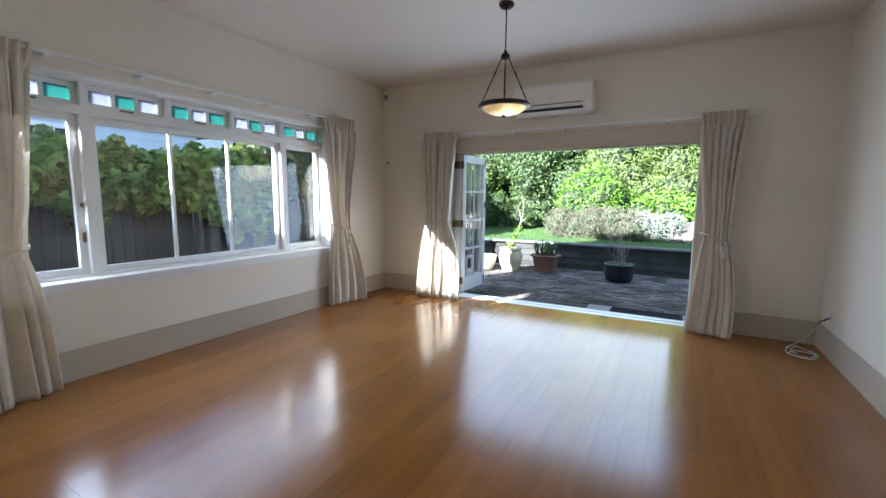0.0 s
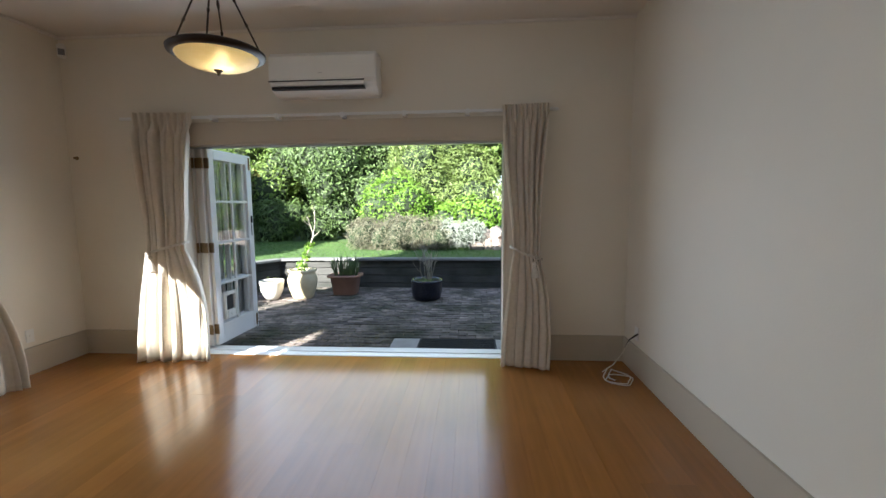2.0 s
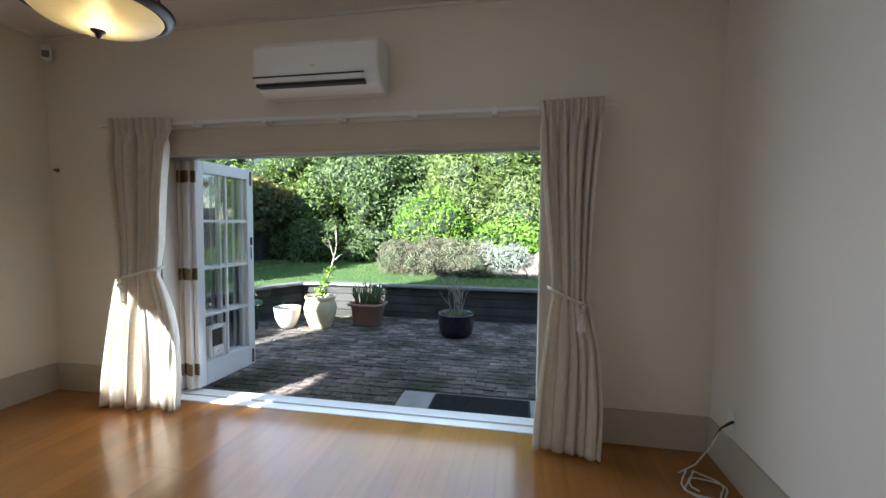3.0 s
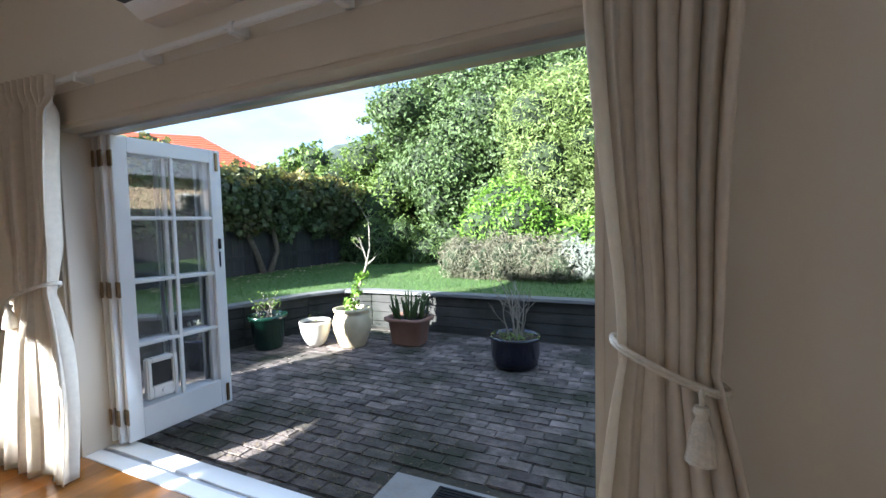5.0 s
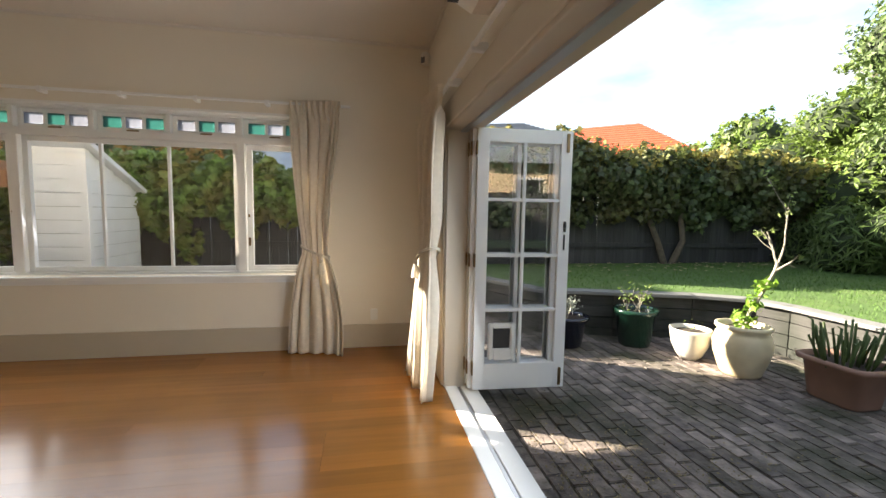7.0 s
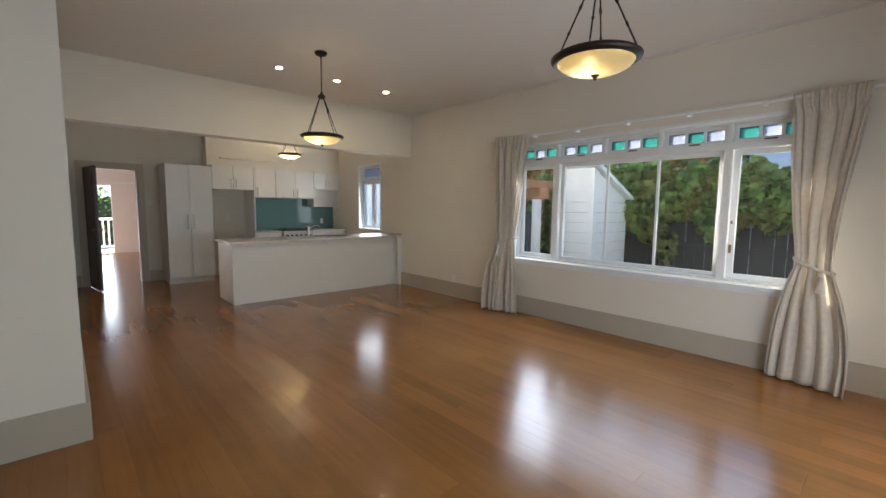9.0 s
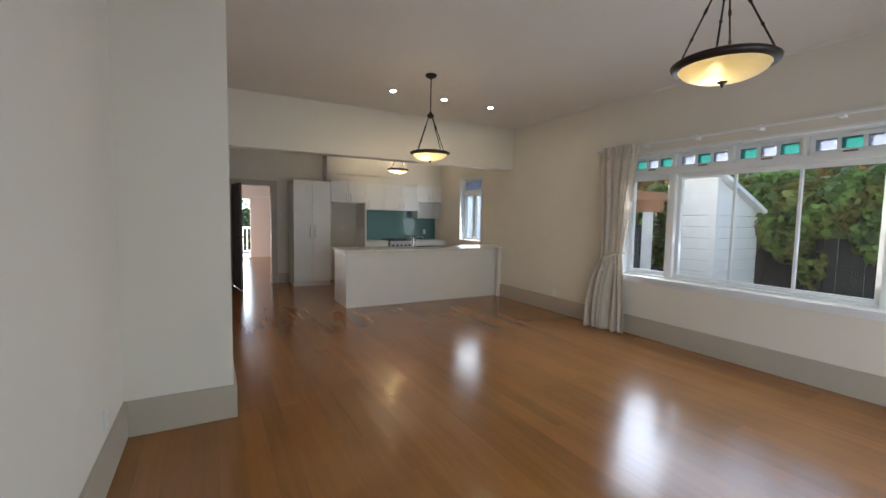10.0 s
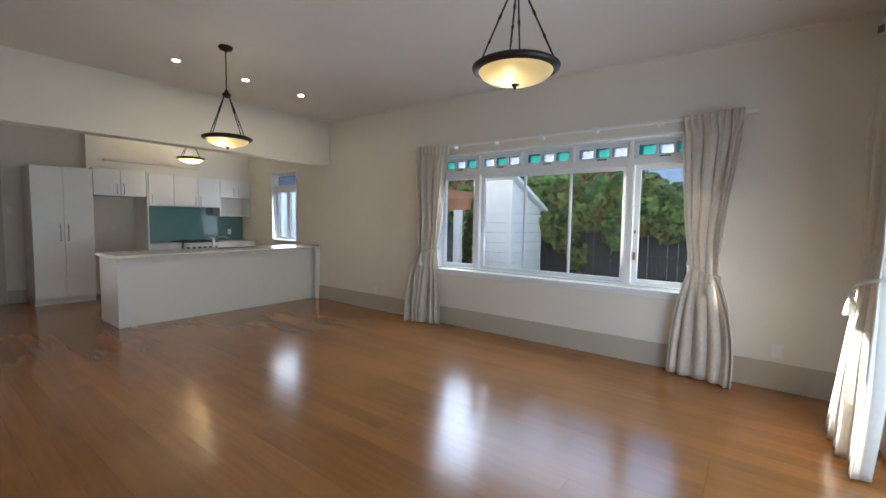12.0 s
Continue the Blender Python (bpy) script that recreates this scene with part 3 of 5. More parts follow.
s_ = kpart("fanlight", [(-4.0, -3.95, KW0 + 0.052, KW0 + 0.09, 2.022, KWZ1 - 0.052), (-4.0, -3.95, KW1 - 0.09, KW1 - 0.052, 2.022, KWZ1 - 0.052), (-4.0, -3.95, KW0 + 0.09, KW1 - 0.09, 2.022, 2.06), (-4.0, -3.95, KW0 + 0.09, KW1 - 0.09, KWZ1 - 0.09, KWZ1 - 0.052)])
kpart("pane", [(-3.978, -3.973, KW0 + 0.09, KW1 - 0.09, 2.06, KWZ1 - 0.09)], M_PEARL, 0, s_).visible_shadow = False

# ---- garden doorway ----
structure("trim_door_lining", [(D0, D0 + 0.03, NY - 0.01, 7.21, 0, DZ - 0.03), (D1 - 0.03, D1, NY - 0.01, 7.21, 0, DZ - 0.03), (D0, D1, NY - 0.01, 7.21, DZ - 0.03, DZ)], M_FASCIA, "cream painted door lining", 0.003)
structure("trim_door_fascia", [(D0 - 0.09, D1 + 0.09, NY - 0.024, NY - 0.001, DZ - 0.005, DZ + 0.17), (D0 - 0.09, D0, NY - 0.024, NY - 0.001, 0, DZ - 0.005), (D1, D1 + 0.09, NY - 0.024, NY - 0.001, 0, DZ - 0.005)], M_FASCIA, "wide cream painted board over the doorway", 0.003)
structure("door_threshold", [(D0 + 0.03, D1 - 0.03, NY + 0.0, 7.075, -0.02, 0.006), (D0 + 0.03, D1 - 0.03, 7.105, 7.225, -0.04, 0.004), (D0 + 0.03, D1 - 0.03, 7.075, 7.105, -0.04, -0.012)], M_TRIM, "white painted door sill with a sliding track", 0.003)
structure("door_track", [(D0 + 0.03, D1 - 0.03, 7.08, 7.10, -0.011, -0.004), (D0 + 0.03, D1 - 0.03, 7.07, 7.12, DZ - 0.045, DZ - 0.031)], M_TRACK, "metal folding door track")


def door_leaf(m, flap=False):
    """A glazed folding leaf, 0.73 wide, along its own +y, with its inner face towards +x."""
    d = tagged(empty("folding_door", m), "white glazed folding door leaf, folded open" + (" with a cat flap" if flap else ""), "door", "folding garden doors")
    w, h, t, st, n = 0.73, 1.975, 0.036, 0.088, 4
    z0, z1 = 0.20, h - 0.10
    part("door_frame", boxes([(-t, 0, 0, st, 0, h), (-t, 0, w - st, w, 0, h), (-t, 0, st, w - st, 0, z0), (-t, 0, st, w - st, z1, h)], 0.003), M_TRIM, d)
    cy, step = w / 2, (z1 - z0) / n
    part("glazing_bar", boxes([(-t + 0.006, -0.006, cy - 0.012, cy + 0.012, z0, z1)], 0.003), M_TRIM, d)
    for k in range(1, n):
        part("glazing_bar", boxes([(-t + 0.005, -0.005, st, cy - 0.012, z0 + k * step - 0.012, z0 + k * step + 0.012), (-t + 0.005, -0.005, cy + 0.012, w - st, z0 + k * step - 0.012, z0 + k * step + 0.012)], 0.003), M_TRIM, d)
    for k in range(n):
        for a, b in ((st, cy - 0.012), (cy + 0.012, w - st)):
            e, f = z0 + k * step + (0.012 if k else 0), z0 + (k + 1) * step - (0.012 if k < n - 1 else 0)
            part("pane", boxes([(-t / 2 - 0.002, -t / 2 + 0.002, a, b, e, f)]), M_GLASS, d)
    for z in (0.12, 0.95, 1.78):
        bm = boxes([(-t - 0.004, 0.006, -0.008, 0.0, z, z + 0.10)], 0.002)
        tube(bm, [(0.006, -0.006, z), (0.006, -0.006, z + 0.10)], 0.007, 8)
        part("hinge", bm, M_BRASS, d, "aged brass hinge")
    if flap:
        f0, f1, g0, g1 = st + 0.030, cy - 0.045, z0 + 0.035, z0 + 0.315
        fr = part("cat_flap", boxes([(-t - 0.004, 0.012, f0, f0 + 0.032, g0, g1), (-t - 0.004, 0.012, f1 - 0.032, f1, g0, g1), (-t - 0.004, 0.012, f0 + 0.032, f1 - 0.032, g0, g0 + 0.085), (-t - 0.004, 0.012, f0 + 0.032, f1 - 0.032, g1 - 0.035, g1)], 0.008), M_AC, d, "white plastic cat flap frame")
        part("flap", boxes([(-t / 2 - 0.002, -t / 2 + 0.006, f0 + 0.032, f1 - 0.032, g0 + 0.085, g1 - 0.035)], 0.002), mat("smoky_plastic", (0.06, 0.058, 0.055), 0.25, var=0.2), fr)
        bm = bmesh.new()
        tube(bm, [(0.010, (f0 + f1) / 2, g0 + 0.045), (0.022, (f0 + f1) / 2, g0 + 0.045)], 0.015, 14)
        part("lock_knob", bm, M_AC, fr)
        part("bolt", boxes([(0.0, 0.012, w - 0.05, w - 0.028, h - 0.16, h - 0.02)], 0.003), M_BRASS, d)
        part("bolt", boxes([(0.0, 0.012, w - 0.05, w - 0.028, 0.02, 0.16)], 0.003), M_BRASS, d)
        part("latch", boxes([(0.0, 0.016, w - 0.052, w - 0.034, 1.22, 1.30), (0.0, 0.006, w - 0.05, w - 0.036, 1.08, 1.20)], 0.003), M_BLACK, d)
    return d


for k in range(4):
    door_leaf(pose(-2.485 + 0.044 * k, 7.135 + (0.02 if k % 2 else 0.0) + (0.01 if k == 3 else 0), 0.025, 0, 0, -4 + 0.4 * k), flap=(k == 3))


# ---- curtains and rails ----
def curtain(name_label, m, top_w, tie_at, tie_w, low_at, low_w, seed, height=2.40, tie_z=1.02, tassel_side=1, swing=0.07):
    """A pleated curtain along its own x, its back to +y, caught by a cord at tie_z. tie_at and low_at shift the middle."""
    rng = random.Random(seed)
    c = tagged(empty("curtain", m), name_label, "curtain", "tied curtains")
    n, folds = 150, 6
    ph = [rng.uniform(0, 6.28) for _ in range(4)]
    wide = [rng.uniform(0.45, 1.7) for _ in range(folds)]
    deep = [rng.uniform(0.30, 1.2) for _ in range(folds)]
    skew = [rng.uniform(-0.5, 0.5) for _ in range(folds)]
    ends_ = [sum(wide[:k]) / sum(wide) for k in range(folds + 1)]
    zs = [height - 0.006 * i for i in range(3)] + [height - 0.085] + [height - 0.11 - (height - 0.11 - 0.012) * i / 52 for i in range(53)]
    bm = bmesh.new()
    rows = []
    for z in zs:
        if z >= tie_z:
            u = (height - z) / (height - tie_z)
            e = 0.6 * u ** 0.8 + 0.4 * u * u * (3 - 2 * u)
            w, mid = top_w + (tie_w - top_w) * e, tie_at * e
        else:
            u = (tie_z - z) / tie_z
            e = 1 - (1 - min(1, u * 1.15)) ** 2
            w, mid = tie_w + (low_w - tie_w) * e, tie_at + (low_at - tie_at) * e
        head = max(0.0, min(1.0, (height - z - 0.08) / 0.12))
        pinch = min(1.0, abs(z - tie_z) / 0.30)
        amp = (0.013 + 0.035 * head) * (0.55 + 0.45 * pinch)
        row = []
        for i in range(n + 1):
            s = min(0.99999, max(0.0, i / n))
            k = max(q for q in range(folds) if ends_[q] <= s + 1e-9)
            f = (s - ends_[k]) / (ends_[k + 1] - ends_[k])
            f2 = f + 0.16 * skew[k] * math.sin(math.pi * f) + 0.05 * math.sin(2.1 * z + ph[0] + k)
            a = 2 * math.pi * f2
            yy = amp * deep[k] * (-math.cos(a) + 0.22 * math.cos(2 * a + ph[2] + 1.3 * z) + 0.25 * math.sin(ph[3] + 1.7 * z + k))
            yy += 0.75 * amp * noise.noise(Vector((s * 6 + seed * 3.7, z * 0.8, seed))) + 0.004 * noise.noise(Vector((s * 19 + seed, z * 2.3, 4.0)))
            if head < 1:
                g = (s * 9) % 1
                pleat = 0.036 * max(0.0, 1 - 1.7 * abs(2 * g - 1)) ** 0.6
                yy = (1 - head) * -pleat + head * yy
            xx = mid + (s - 0.5) * w + 0.30 * amp * math.sin(a) * head + 0.012 * math.sin(3 * z + ph[1]) * head * pinch
            row.append(bm.verts.new((xx, yy - swing * max(0.0, 1 - z / (tie_z + 0.25)) ** 0.8, z)))
        rows.append(row)
    for a, b in zip(rows, rows[1:]):
        for i in range(n):
            bm.faces.new((a[i], a[i + 1], b[i + 1], b[i]))
    bmesh.ops.recalc_face_normals(bm, faces=bm.faces)
    cl = part("cloth", bm, M_CURTAIN, c, smooth=True)
    so = cl.modifiers.new("thick", "SOLIDIFY")
    so.thickness, so.offset = 0.004, 0
    bm = bmesh.new()
    for strand in (0.0, 0.011):
        pts = []
        for k in range(49):
            a = 2 * math.pi * k / 48
            cx = math.cos(a)
            pts.append((tie_at + (tie_w / 2 + 0.022) * cx, -0.012 + 0.075 * math.sin(a), tie_z + strand - tassel_side * cx * 0.055 + 0.002 * math.sin(24 * a + strand * 300)))
        tube(bm, pts, 0.0065, 8)
    part("tie_cord", bm, M_ROPE, c, "twisted cream cord")
    tx, tie_z = tie_at + tassel_side * tie_w * 0.34, tie_z - 0.04
    bm = lathe([(0.0, 0.0), (0.016, -0.004), (0.020, -0.018), (0.013, -0.032), (0.016, -0.040), (0.027, -0.075), (0.036, -0.14), (0.031, -0.142), (0.0, -0.135)], 14)
    bmesh.ops.translate(bm, verts=bm.verts, vec=(tx, -0.085, tie_z - 0.02))
    tube(bm, [(tx, -0.07, tie_z + 0.02), (tx, -0.088, tie_z), (tx, -0.085, tie_z - 0.022)], 0.006, 8)
    part("tassel", bm, M_ROPE, c, "cream cord tassel")
    return c


curtain("pale grey linen curtain tied back beside the garden door", pose(-2.56, 6.86, 0, 0, 0, 6), 0.53, -0.03, 0.34, 0.02, 0.65, 1, 2.27, 1.05, -1, 0.09)
curtain("pale grey linen curtain tied back beside the garden door", pose(0.675, 6.865, 0, 0, 0, -7), 0.40, 0.015, 0.23, 0.02, 0.42, 2, 2.27, 1.00, 1, 0.10)
curtain("pale grey linen curtain tied back beside the window", pose(-3.50, 2.745, 0, 0, 0, 98), 0.53, -0.04, 0.28, -0.075, 0.54, 3, 2.385, 0.98, -1)
curtain("pale grey linen curtain tied back beside the window", pose(-3.495, 5.895, 0, 0, 0, 78), 0.50, 0.0, 0.23, 0.015, 0.54, 4, 2.385, 0.98, 1)


def rail(m, length, blocks):
    r = tagged(empty("curtain_rail", m), "slim white curtain rail on the wall", "curtain rail")
    part("track", boxes([(-length / 2, length / 2, -0.012, 0.012, -0.012, 0.012)], 0.004), M_TRIM, r)
    for b in blocks:
        part("bracket", boxes([(b - 0.018, b + 0.018, -0.016, 0.075, -0.03, 0.018)], 0.004), M_TRIM, r)


rail(pose(-1.02, 6.905, 2.235), 3.95, (-1.1, -0.5, 0.1, 0.65, 1.2))
rail(pose(-3.525, 4.27, 2.36, 0, 0, 90), 3.9, (-1.2, -0.6, 0.0, 0.6, 1.2))


# ---- pendant lamps ----
def pendant(x, y, tip, hub, bulb=M_BULB):
    p = tagged(empty("pendant_lamp", pose(x, y, CZ)), "lit amber glass bowl pendant with bronzed metal rods", "pendant lamp", "pendant lamps")
    rim, hb, tp = tip + 0.105 - CZ, hub - CZ, tip - CZ
    part("canopy", lathe([(0, 0), (0.062, 0), (0.064, -0.012), (0.052, -0.030), (0.02, -0.040), (0.012, -0.05), (0, -0.05)], 24), M_DARK, p, smooth=True)
    bm = bmesh.new()
    tube(bm, [(0, 0, -0.045), (0, 0, hb + 0.02)], 0.006, 8)
    part("rod", bm, M_DARK, p)
    part("hub", lathe([(0, 0.045), (0.014, 0.04), (0.02, 0.02), (0.036, 0.008), (0.040, -0.006), (0.030, -0.02), (0.014, -0.03), (0, -0.03)], 20), M_DARK, p, smooth=True, at=pose(0, 0, hb))
    for k in range(4):
        a = radians(20 + 90 * k)
        q0, q1 = Vector((0.026 * math.cos(a), 0.026 * math.sin(a), hb - 0.01)), Vector((0.195 * math.cos(a), 0.195 * math.sin(a), rim + 0.02))
        bm = bmesh.new()
        stops = [0, 0.30, 0.34, 0.36, 0.40, 0.64, 0.66, 0.70, 0.94, 1.0]
        tube(bm, [q0.lerp(q1, s) for s in stops], [0.0045, 0.0045, 0.008, 0.008, 0.0045, 0.0045, 0.008, 0.0045, 0.0045, 0.003], 8)
        ring = [q1 + Vector((0.012 * math.cos(t_) * math.cos(a), 0.012 * math.cos(t_) * math.sin(a), -0.010 + 0.012 * math.sin(t_))) for t_ in [2 * math.pi * i / 12 for i in range(13)]]
        tube(bm, ring, 0.0025, 6)
        part("stay_rod", bm, M_DARK, p)
    part("rim", lathe([(0.178, 0.012), (0.205, 0.016), (0.222, 0.004), (0.218, -0.010), (0.196, -0.022), (0.182, -0.016), (0.178, 0.0), (0.178, 0.012)], 48), M_DARK, p, smooth=True, at=pose(0, 0, rim))
    prof = [(0.19 * math.cos(radians(u)), -0.075 * math.sin(radians(u)) - 0.006) for u in range(0, 91, 9)]
    prof[-1] = (0.0, prof[-1][1])
    part("bowl", lathe(prof, 48), M_BOWL, p, "frosted amber glass bowl", smooth=True, at=pose(0, 0, rim))
    part("finial", lathe([(0, 0.028), (0.020, 0.026), (0.022, 0.018), (0.010, 0.010), (0.009, 0.004), (0.004, -0.004), (0, -0.008)], 16), M_DARK, p, smooth=True, at=pose(0, 0, tp + 0.004))
    part("bulb", lathe([(0.034 * math.sin(radians(a)), 0.034 * math.cos(radians(a))) for a in (0.001, 25, 50, 75, 100, 130, 155, 179.999)], 16), bulb, p, "glowing bulb", smooth=True, at=pose(0.03, -0.02, rim - 0.027))
    return p


pendant(-1.035, 5.248, 2.075, 2.585)
pendant(-1.06, 2.18, 2.045, 2.56, M_BULB_MID)
pendant(-2.30, -1.70, 2.30, 2.72, M_BULB_BRIGHT)

for x in (-0.93, -1.66, -2.40):
    d = tagged(empty("downlight", pose(x, 1.40, CZ)), "small round recessed ceiling light, lit", "ceiling light", "ceiling downlights")
    part("bezel", lathe([(0.032, 0.0), (0.045, 0.0), (0.043, -0.006), (0.034, -0.006), (0.032, 0.0)], 24), M_TRIM, d)
    part("lamp_face", lathe([(0.0, -0.003), (0.033, -0.003), (0.033, -0.001), (0, -0.001)], 24), M_SPOT, d, "glowing lamp face")

# ---- heat pump ----
ac = tagged(empty("heat_pump", pose(-1.04, NY, 2.38)), "white wall-mounted heat pump with an open louvre", "air conditioner")
bm = bmesh.new()
prof = [(0.0, 0.0), (-0.10, -0.005), (-0.19, 0.045), (-0.225, 0.085), (-0.235, 0.12), (-0.23, 0.30), (-0.20, 0.335), (0.0, 0.345)]
ends = []
for x in (-0.46, 0.46):
    ends.append([bm.verts.new((x, a, b)) for a, b in prof])
bm.faces.new(ends[0]), bm.faces.new(ends[1][::-1])
for i in range(len(prof)):
    k = (i + 1) % len(prof)
    bm.faces.new((ends[0][i], ends[1][i], ends[1][k], ends[0][k]))
bmesh.ops.recalc_face_normals(bm, faces=bm.faces)
bmesh.ops.bevel(bm, geom=[e for e in bm.edges if abs(e.verts[0].co.x - e.verts[1].co.x) < 1e-4], offset=0.008, segments=2, affect="EDGES")
part("casing", bm, M_AC, ac)
part("outlet_slot", boxes([(-0.44, 0.36, -0.226, -0.15, 0.036, 0.058)]), M_BLACK, ac, "dark air slot")
part("louvre", boxes([(-0.44, 0.355, -0.236, -0.222, 0.060, 0.092)], 0.003), M_AC, ac)
part("panel_gap", boxes([(-0.462, 0.36, -0.2375, -0.21, 0.097, 0.104)]), M_BLACK, ac)
part("maker_plate", boxes([(-0.03, 0.005, -0.2365, -0.23, 0.158, 0.166)]), M_STEEL, ac)

# ---- kitchen ----
def cabinet(name, label, x0, x1, y0, y1, z0, z1, doors, handle="", kick=0.0, shelf=0.0):
    """A cabinet unit facing +y; handle: 'low', 'high' or 'mid' on each door. Its doors stand 20 mm proud."""
    c = tagged(empty(name, pose(x0, y0, 0)), label, "kitchen cabinet", "kitchen cabinets")
    w, d = x1 - x0, y1 - y0
    part("body", boxes([(0, w, 0, d - 0.021, z0 + kick + shelf, z1)] + ([(0.0, w, 0, d - 0.06, z0, z0 + kick)] if kick else [])
                       + ([(0, 0.018, 0, d - 0.021, z0, z0 + shelf), (w - 0.018, w, 0, d - 0.021, z0, z0 + shelf), (0.018, w - 0.018, 0, 0.01, z0, z0 + shelf), (0, w, 0, d - 0.021, z0 - 0.02, z0)] if shelf else [])), M_CAB, c)
    for k in range(doors):
        a, b = w * k / doors + 0.002, w * (k + 1) / doors - 0.002
        dr = part("door", boxes([(a, b, d - 0.020, d, z0 + kick + shelf + 0.003, z1 - 0.003)], 0.002), M_CAB, c)
        if handle:
            near_mid = (k % 2 == 0) if doors > 1 else True
            hx = (b - 0.045) if near_mid else (a + 0.045)
            zc = {"low": z0 + shelf + 0.12, "high": z1 - 0.12, "mid": 1.12}[handle]
            L = 0.125 if handle == "mid" else 0.075
            bm = bmesh.new()
            tube(bm, [(hx, d, zc - L), (hx, d + 0.028, zc - L + 0.012), (hx, d + 0.034, zc), (hx, d + 0.028, zc + L - 0.012), (hx, d, zc + L)], 0.010, 8)
            part("handle", bm, M_STEEL, dr, "brushed steel bow handle")
    return c


cabinet("pantry_cabinet", "tall white two-door pantry cabinet", -1.075, -0.345, SY + 0.002, -2.324, 0.0, 2.135, 2, "mid", 0.10)
cabinet("fridge_cabinet", "white cupboard over an empty fridge space", -1.815, -1.08, SY + 0.002, -2.324, 1.725, 2.165, 2, "low")
surround = tagged(empty("fridge_surround", pose(-1.83, SY + 0.002, 0)), "white side board of an empty fridge space", "cabinet")
part("side_board", boxes([(-0.015, 0.01, 0, 0.648, 0, 2.165)], 0.002), M_CAB, surround)
cabinet("wall_cabinet", "white wall cupboard over the bench", -2.36, -1.95, SY + 0.002, -2.63, 1.59, 2.168, 1, "low")
cabinet("wall_cabinet", "white two-door wall cupboard over the cooker", -3.21, -2.362, SY + 0.002, -2.63, 1.59, 2.168, 2, "low")
cabinet("wall_cabinet", "white wall cupboard with an open shelf", -3.85, -3.212, SY + 0.002, -2.63, 1.43, 2.168, 2, "low", 0, 0.37)
cabinet("base_cabinet", "white base cupboard under the back bench", -2.38, -1.85, SY + 0.002, -2.40, 0.0, 0.865, 1, "high", 0.1)
cabinet("base_cabinet", "white base cupboard under the back bench", -3.85, -3.06, SY + 0.002, -2.40, 0.0, 0.865, 2, "high", 0.1)
for a, b in ((-2.385, -1.848), (-3.855, -3.055)):
    tagged(part("worktop", boxes([(a, b, SY + 0.002, -2.375, 0.867, 0.90)], 0.004), M_TOP), "pale stone bench top", "worktop")
tagged(part("splashback", boxes([(-3.85, -1.85, SY + 0.0005, SY + 0.008, 0.90, 1.585)]), M_SPLASH), "dark green glass splashback behind the cooker", "splashback")
tagged(part("wall_ledge", boxes([(-2.85, -1.30, -2.68, -2.60, 2.325, 2.345)], 0.003), M_WALL), "thin cream ledge on the bulkhead", "ledge")

cooker = tagged(empty("cooker", pose(-2.72, SY + 0.03, 0)), "stainless steel cooker with a black hob", "cooker")
part("body", boxes([(-0.32, 0.32, 0, 0.60, 0.04, 0.895)], 0.006), M_STEEL, cooker)
part("hob", boxes([(-0.32, 0.32, 0.02, 0.60, 0.896, 0.91)], 0.003), M_BLACK, cooker)
part("oven_door", boxes([(-0.30, 0.30, 0.60, 0.625, 0.15, 0.70)], 0.006), M_BLACK, cooker)
for k in range(6):
    bm = bmesh.new()
    tube(bm, [(-0.25 + 0.1 * k, 0.60, 0.80), (-0.25 + 0.1 * k, 0.635, 0.80)], 0.02, 12)
    part("knob", bm, M_BLACK, cooker)
for k in range(2):
    bm = bmesh.new()
    for q in (0.16, 0.44):
        x = -0.16 + 0.32 * k
        tube(bm, [(x - 0.11, q, 0.925), (x + 0.11, q, 0.925)], 0.006, 6)
        tube(bm, [(x, q - 0.11, 0.925), (x, q + 0.11, 0.925)], 0.006, 6)
    part("pan_support", bm, M_BLACK, cooker)

pen = tagged(empty("peninsula_counter", pose(-0.73, 0.03, 0)), "white panelled kitchen peninsula", "kitchen counter")
part("front_panel", boxes([(-2.92, 0.0, -0.02, 0.0, 0.0, 0.862)], 0.002), M_CAB, pen)
part("end_panel", boxes([(-0.022, -0.002, -0.72, -0.022, 0.0, 0.862)], 0.002), M_CAB, pen)
part("end_post", boxes([(-2.866, -2.80, 0.062, 0.128, 0.0, 0.866)], 0.002), M_CAB, pen)
part("body", boxes([(-3.12, -0.024, -0.66, -0.024, 0.0, 0.86)]), M_CAB, pen)
top = tagged(part("worktop", boxes([(KX + 0.003, -0.70, -0.72, 0.085, 0.867, 0.905), (-3.598, -3.50, 0.085, 0.19, 0.867, 0.905)], 0.004), M_TOP), "pale stone peninsula bench top", "worktop")
sink = tagged(empty("sink", pose(-2.45, -0.42, 0.906)), "steel sink set in the peninsula bench", "sink")
part("rim", boxes([(-0.38, 0.38, -0.20, -0.18, 0, 0.006), (-0.38, 0.38, 0.18, 0.20, 0, 0.006), (-0.38, -0.36, -0.18, 0.18, 0, 0.006), (0.36, 0.38, -0.18, 0.18, 0, 0.006)], 0.002), M_STEEL, sink)
# flat black plate: the shade in the sink's hollow, put into the colour
part("bowl", boxes([(-0.36, 0.36, -0.18, 0.18, 0.0005, 0.002)]), M_BLACK, sink)
tap = tagged(empty("mixer_tap", pose(-2.16, -0.62, 0.906)), "chrome mixer tap behind the sink", "tap")
bm = bmesh.new()
tube(bm, [(0, 0, 0), (0, 0, 0.13)], 0.022, 14)
tube(bm, [(0, 0, 0.12), (-0.06, 0.05, 0.17), (-0.13, 0.10, 0.18), (-0.16, 0.12, 0.15)], 0.011, 10)
part("spout", bm, M_STEEL, tap)
bm = bmesh.new()
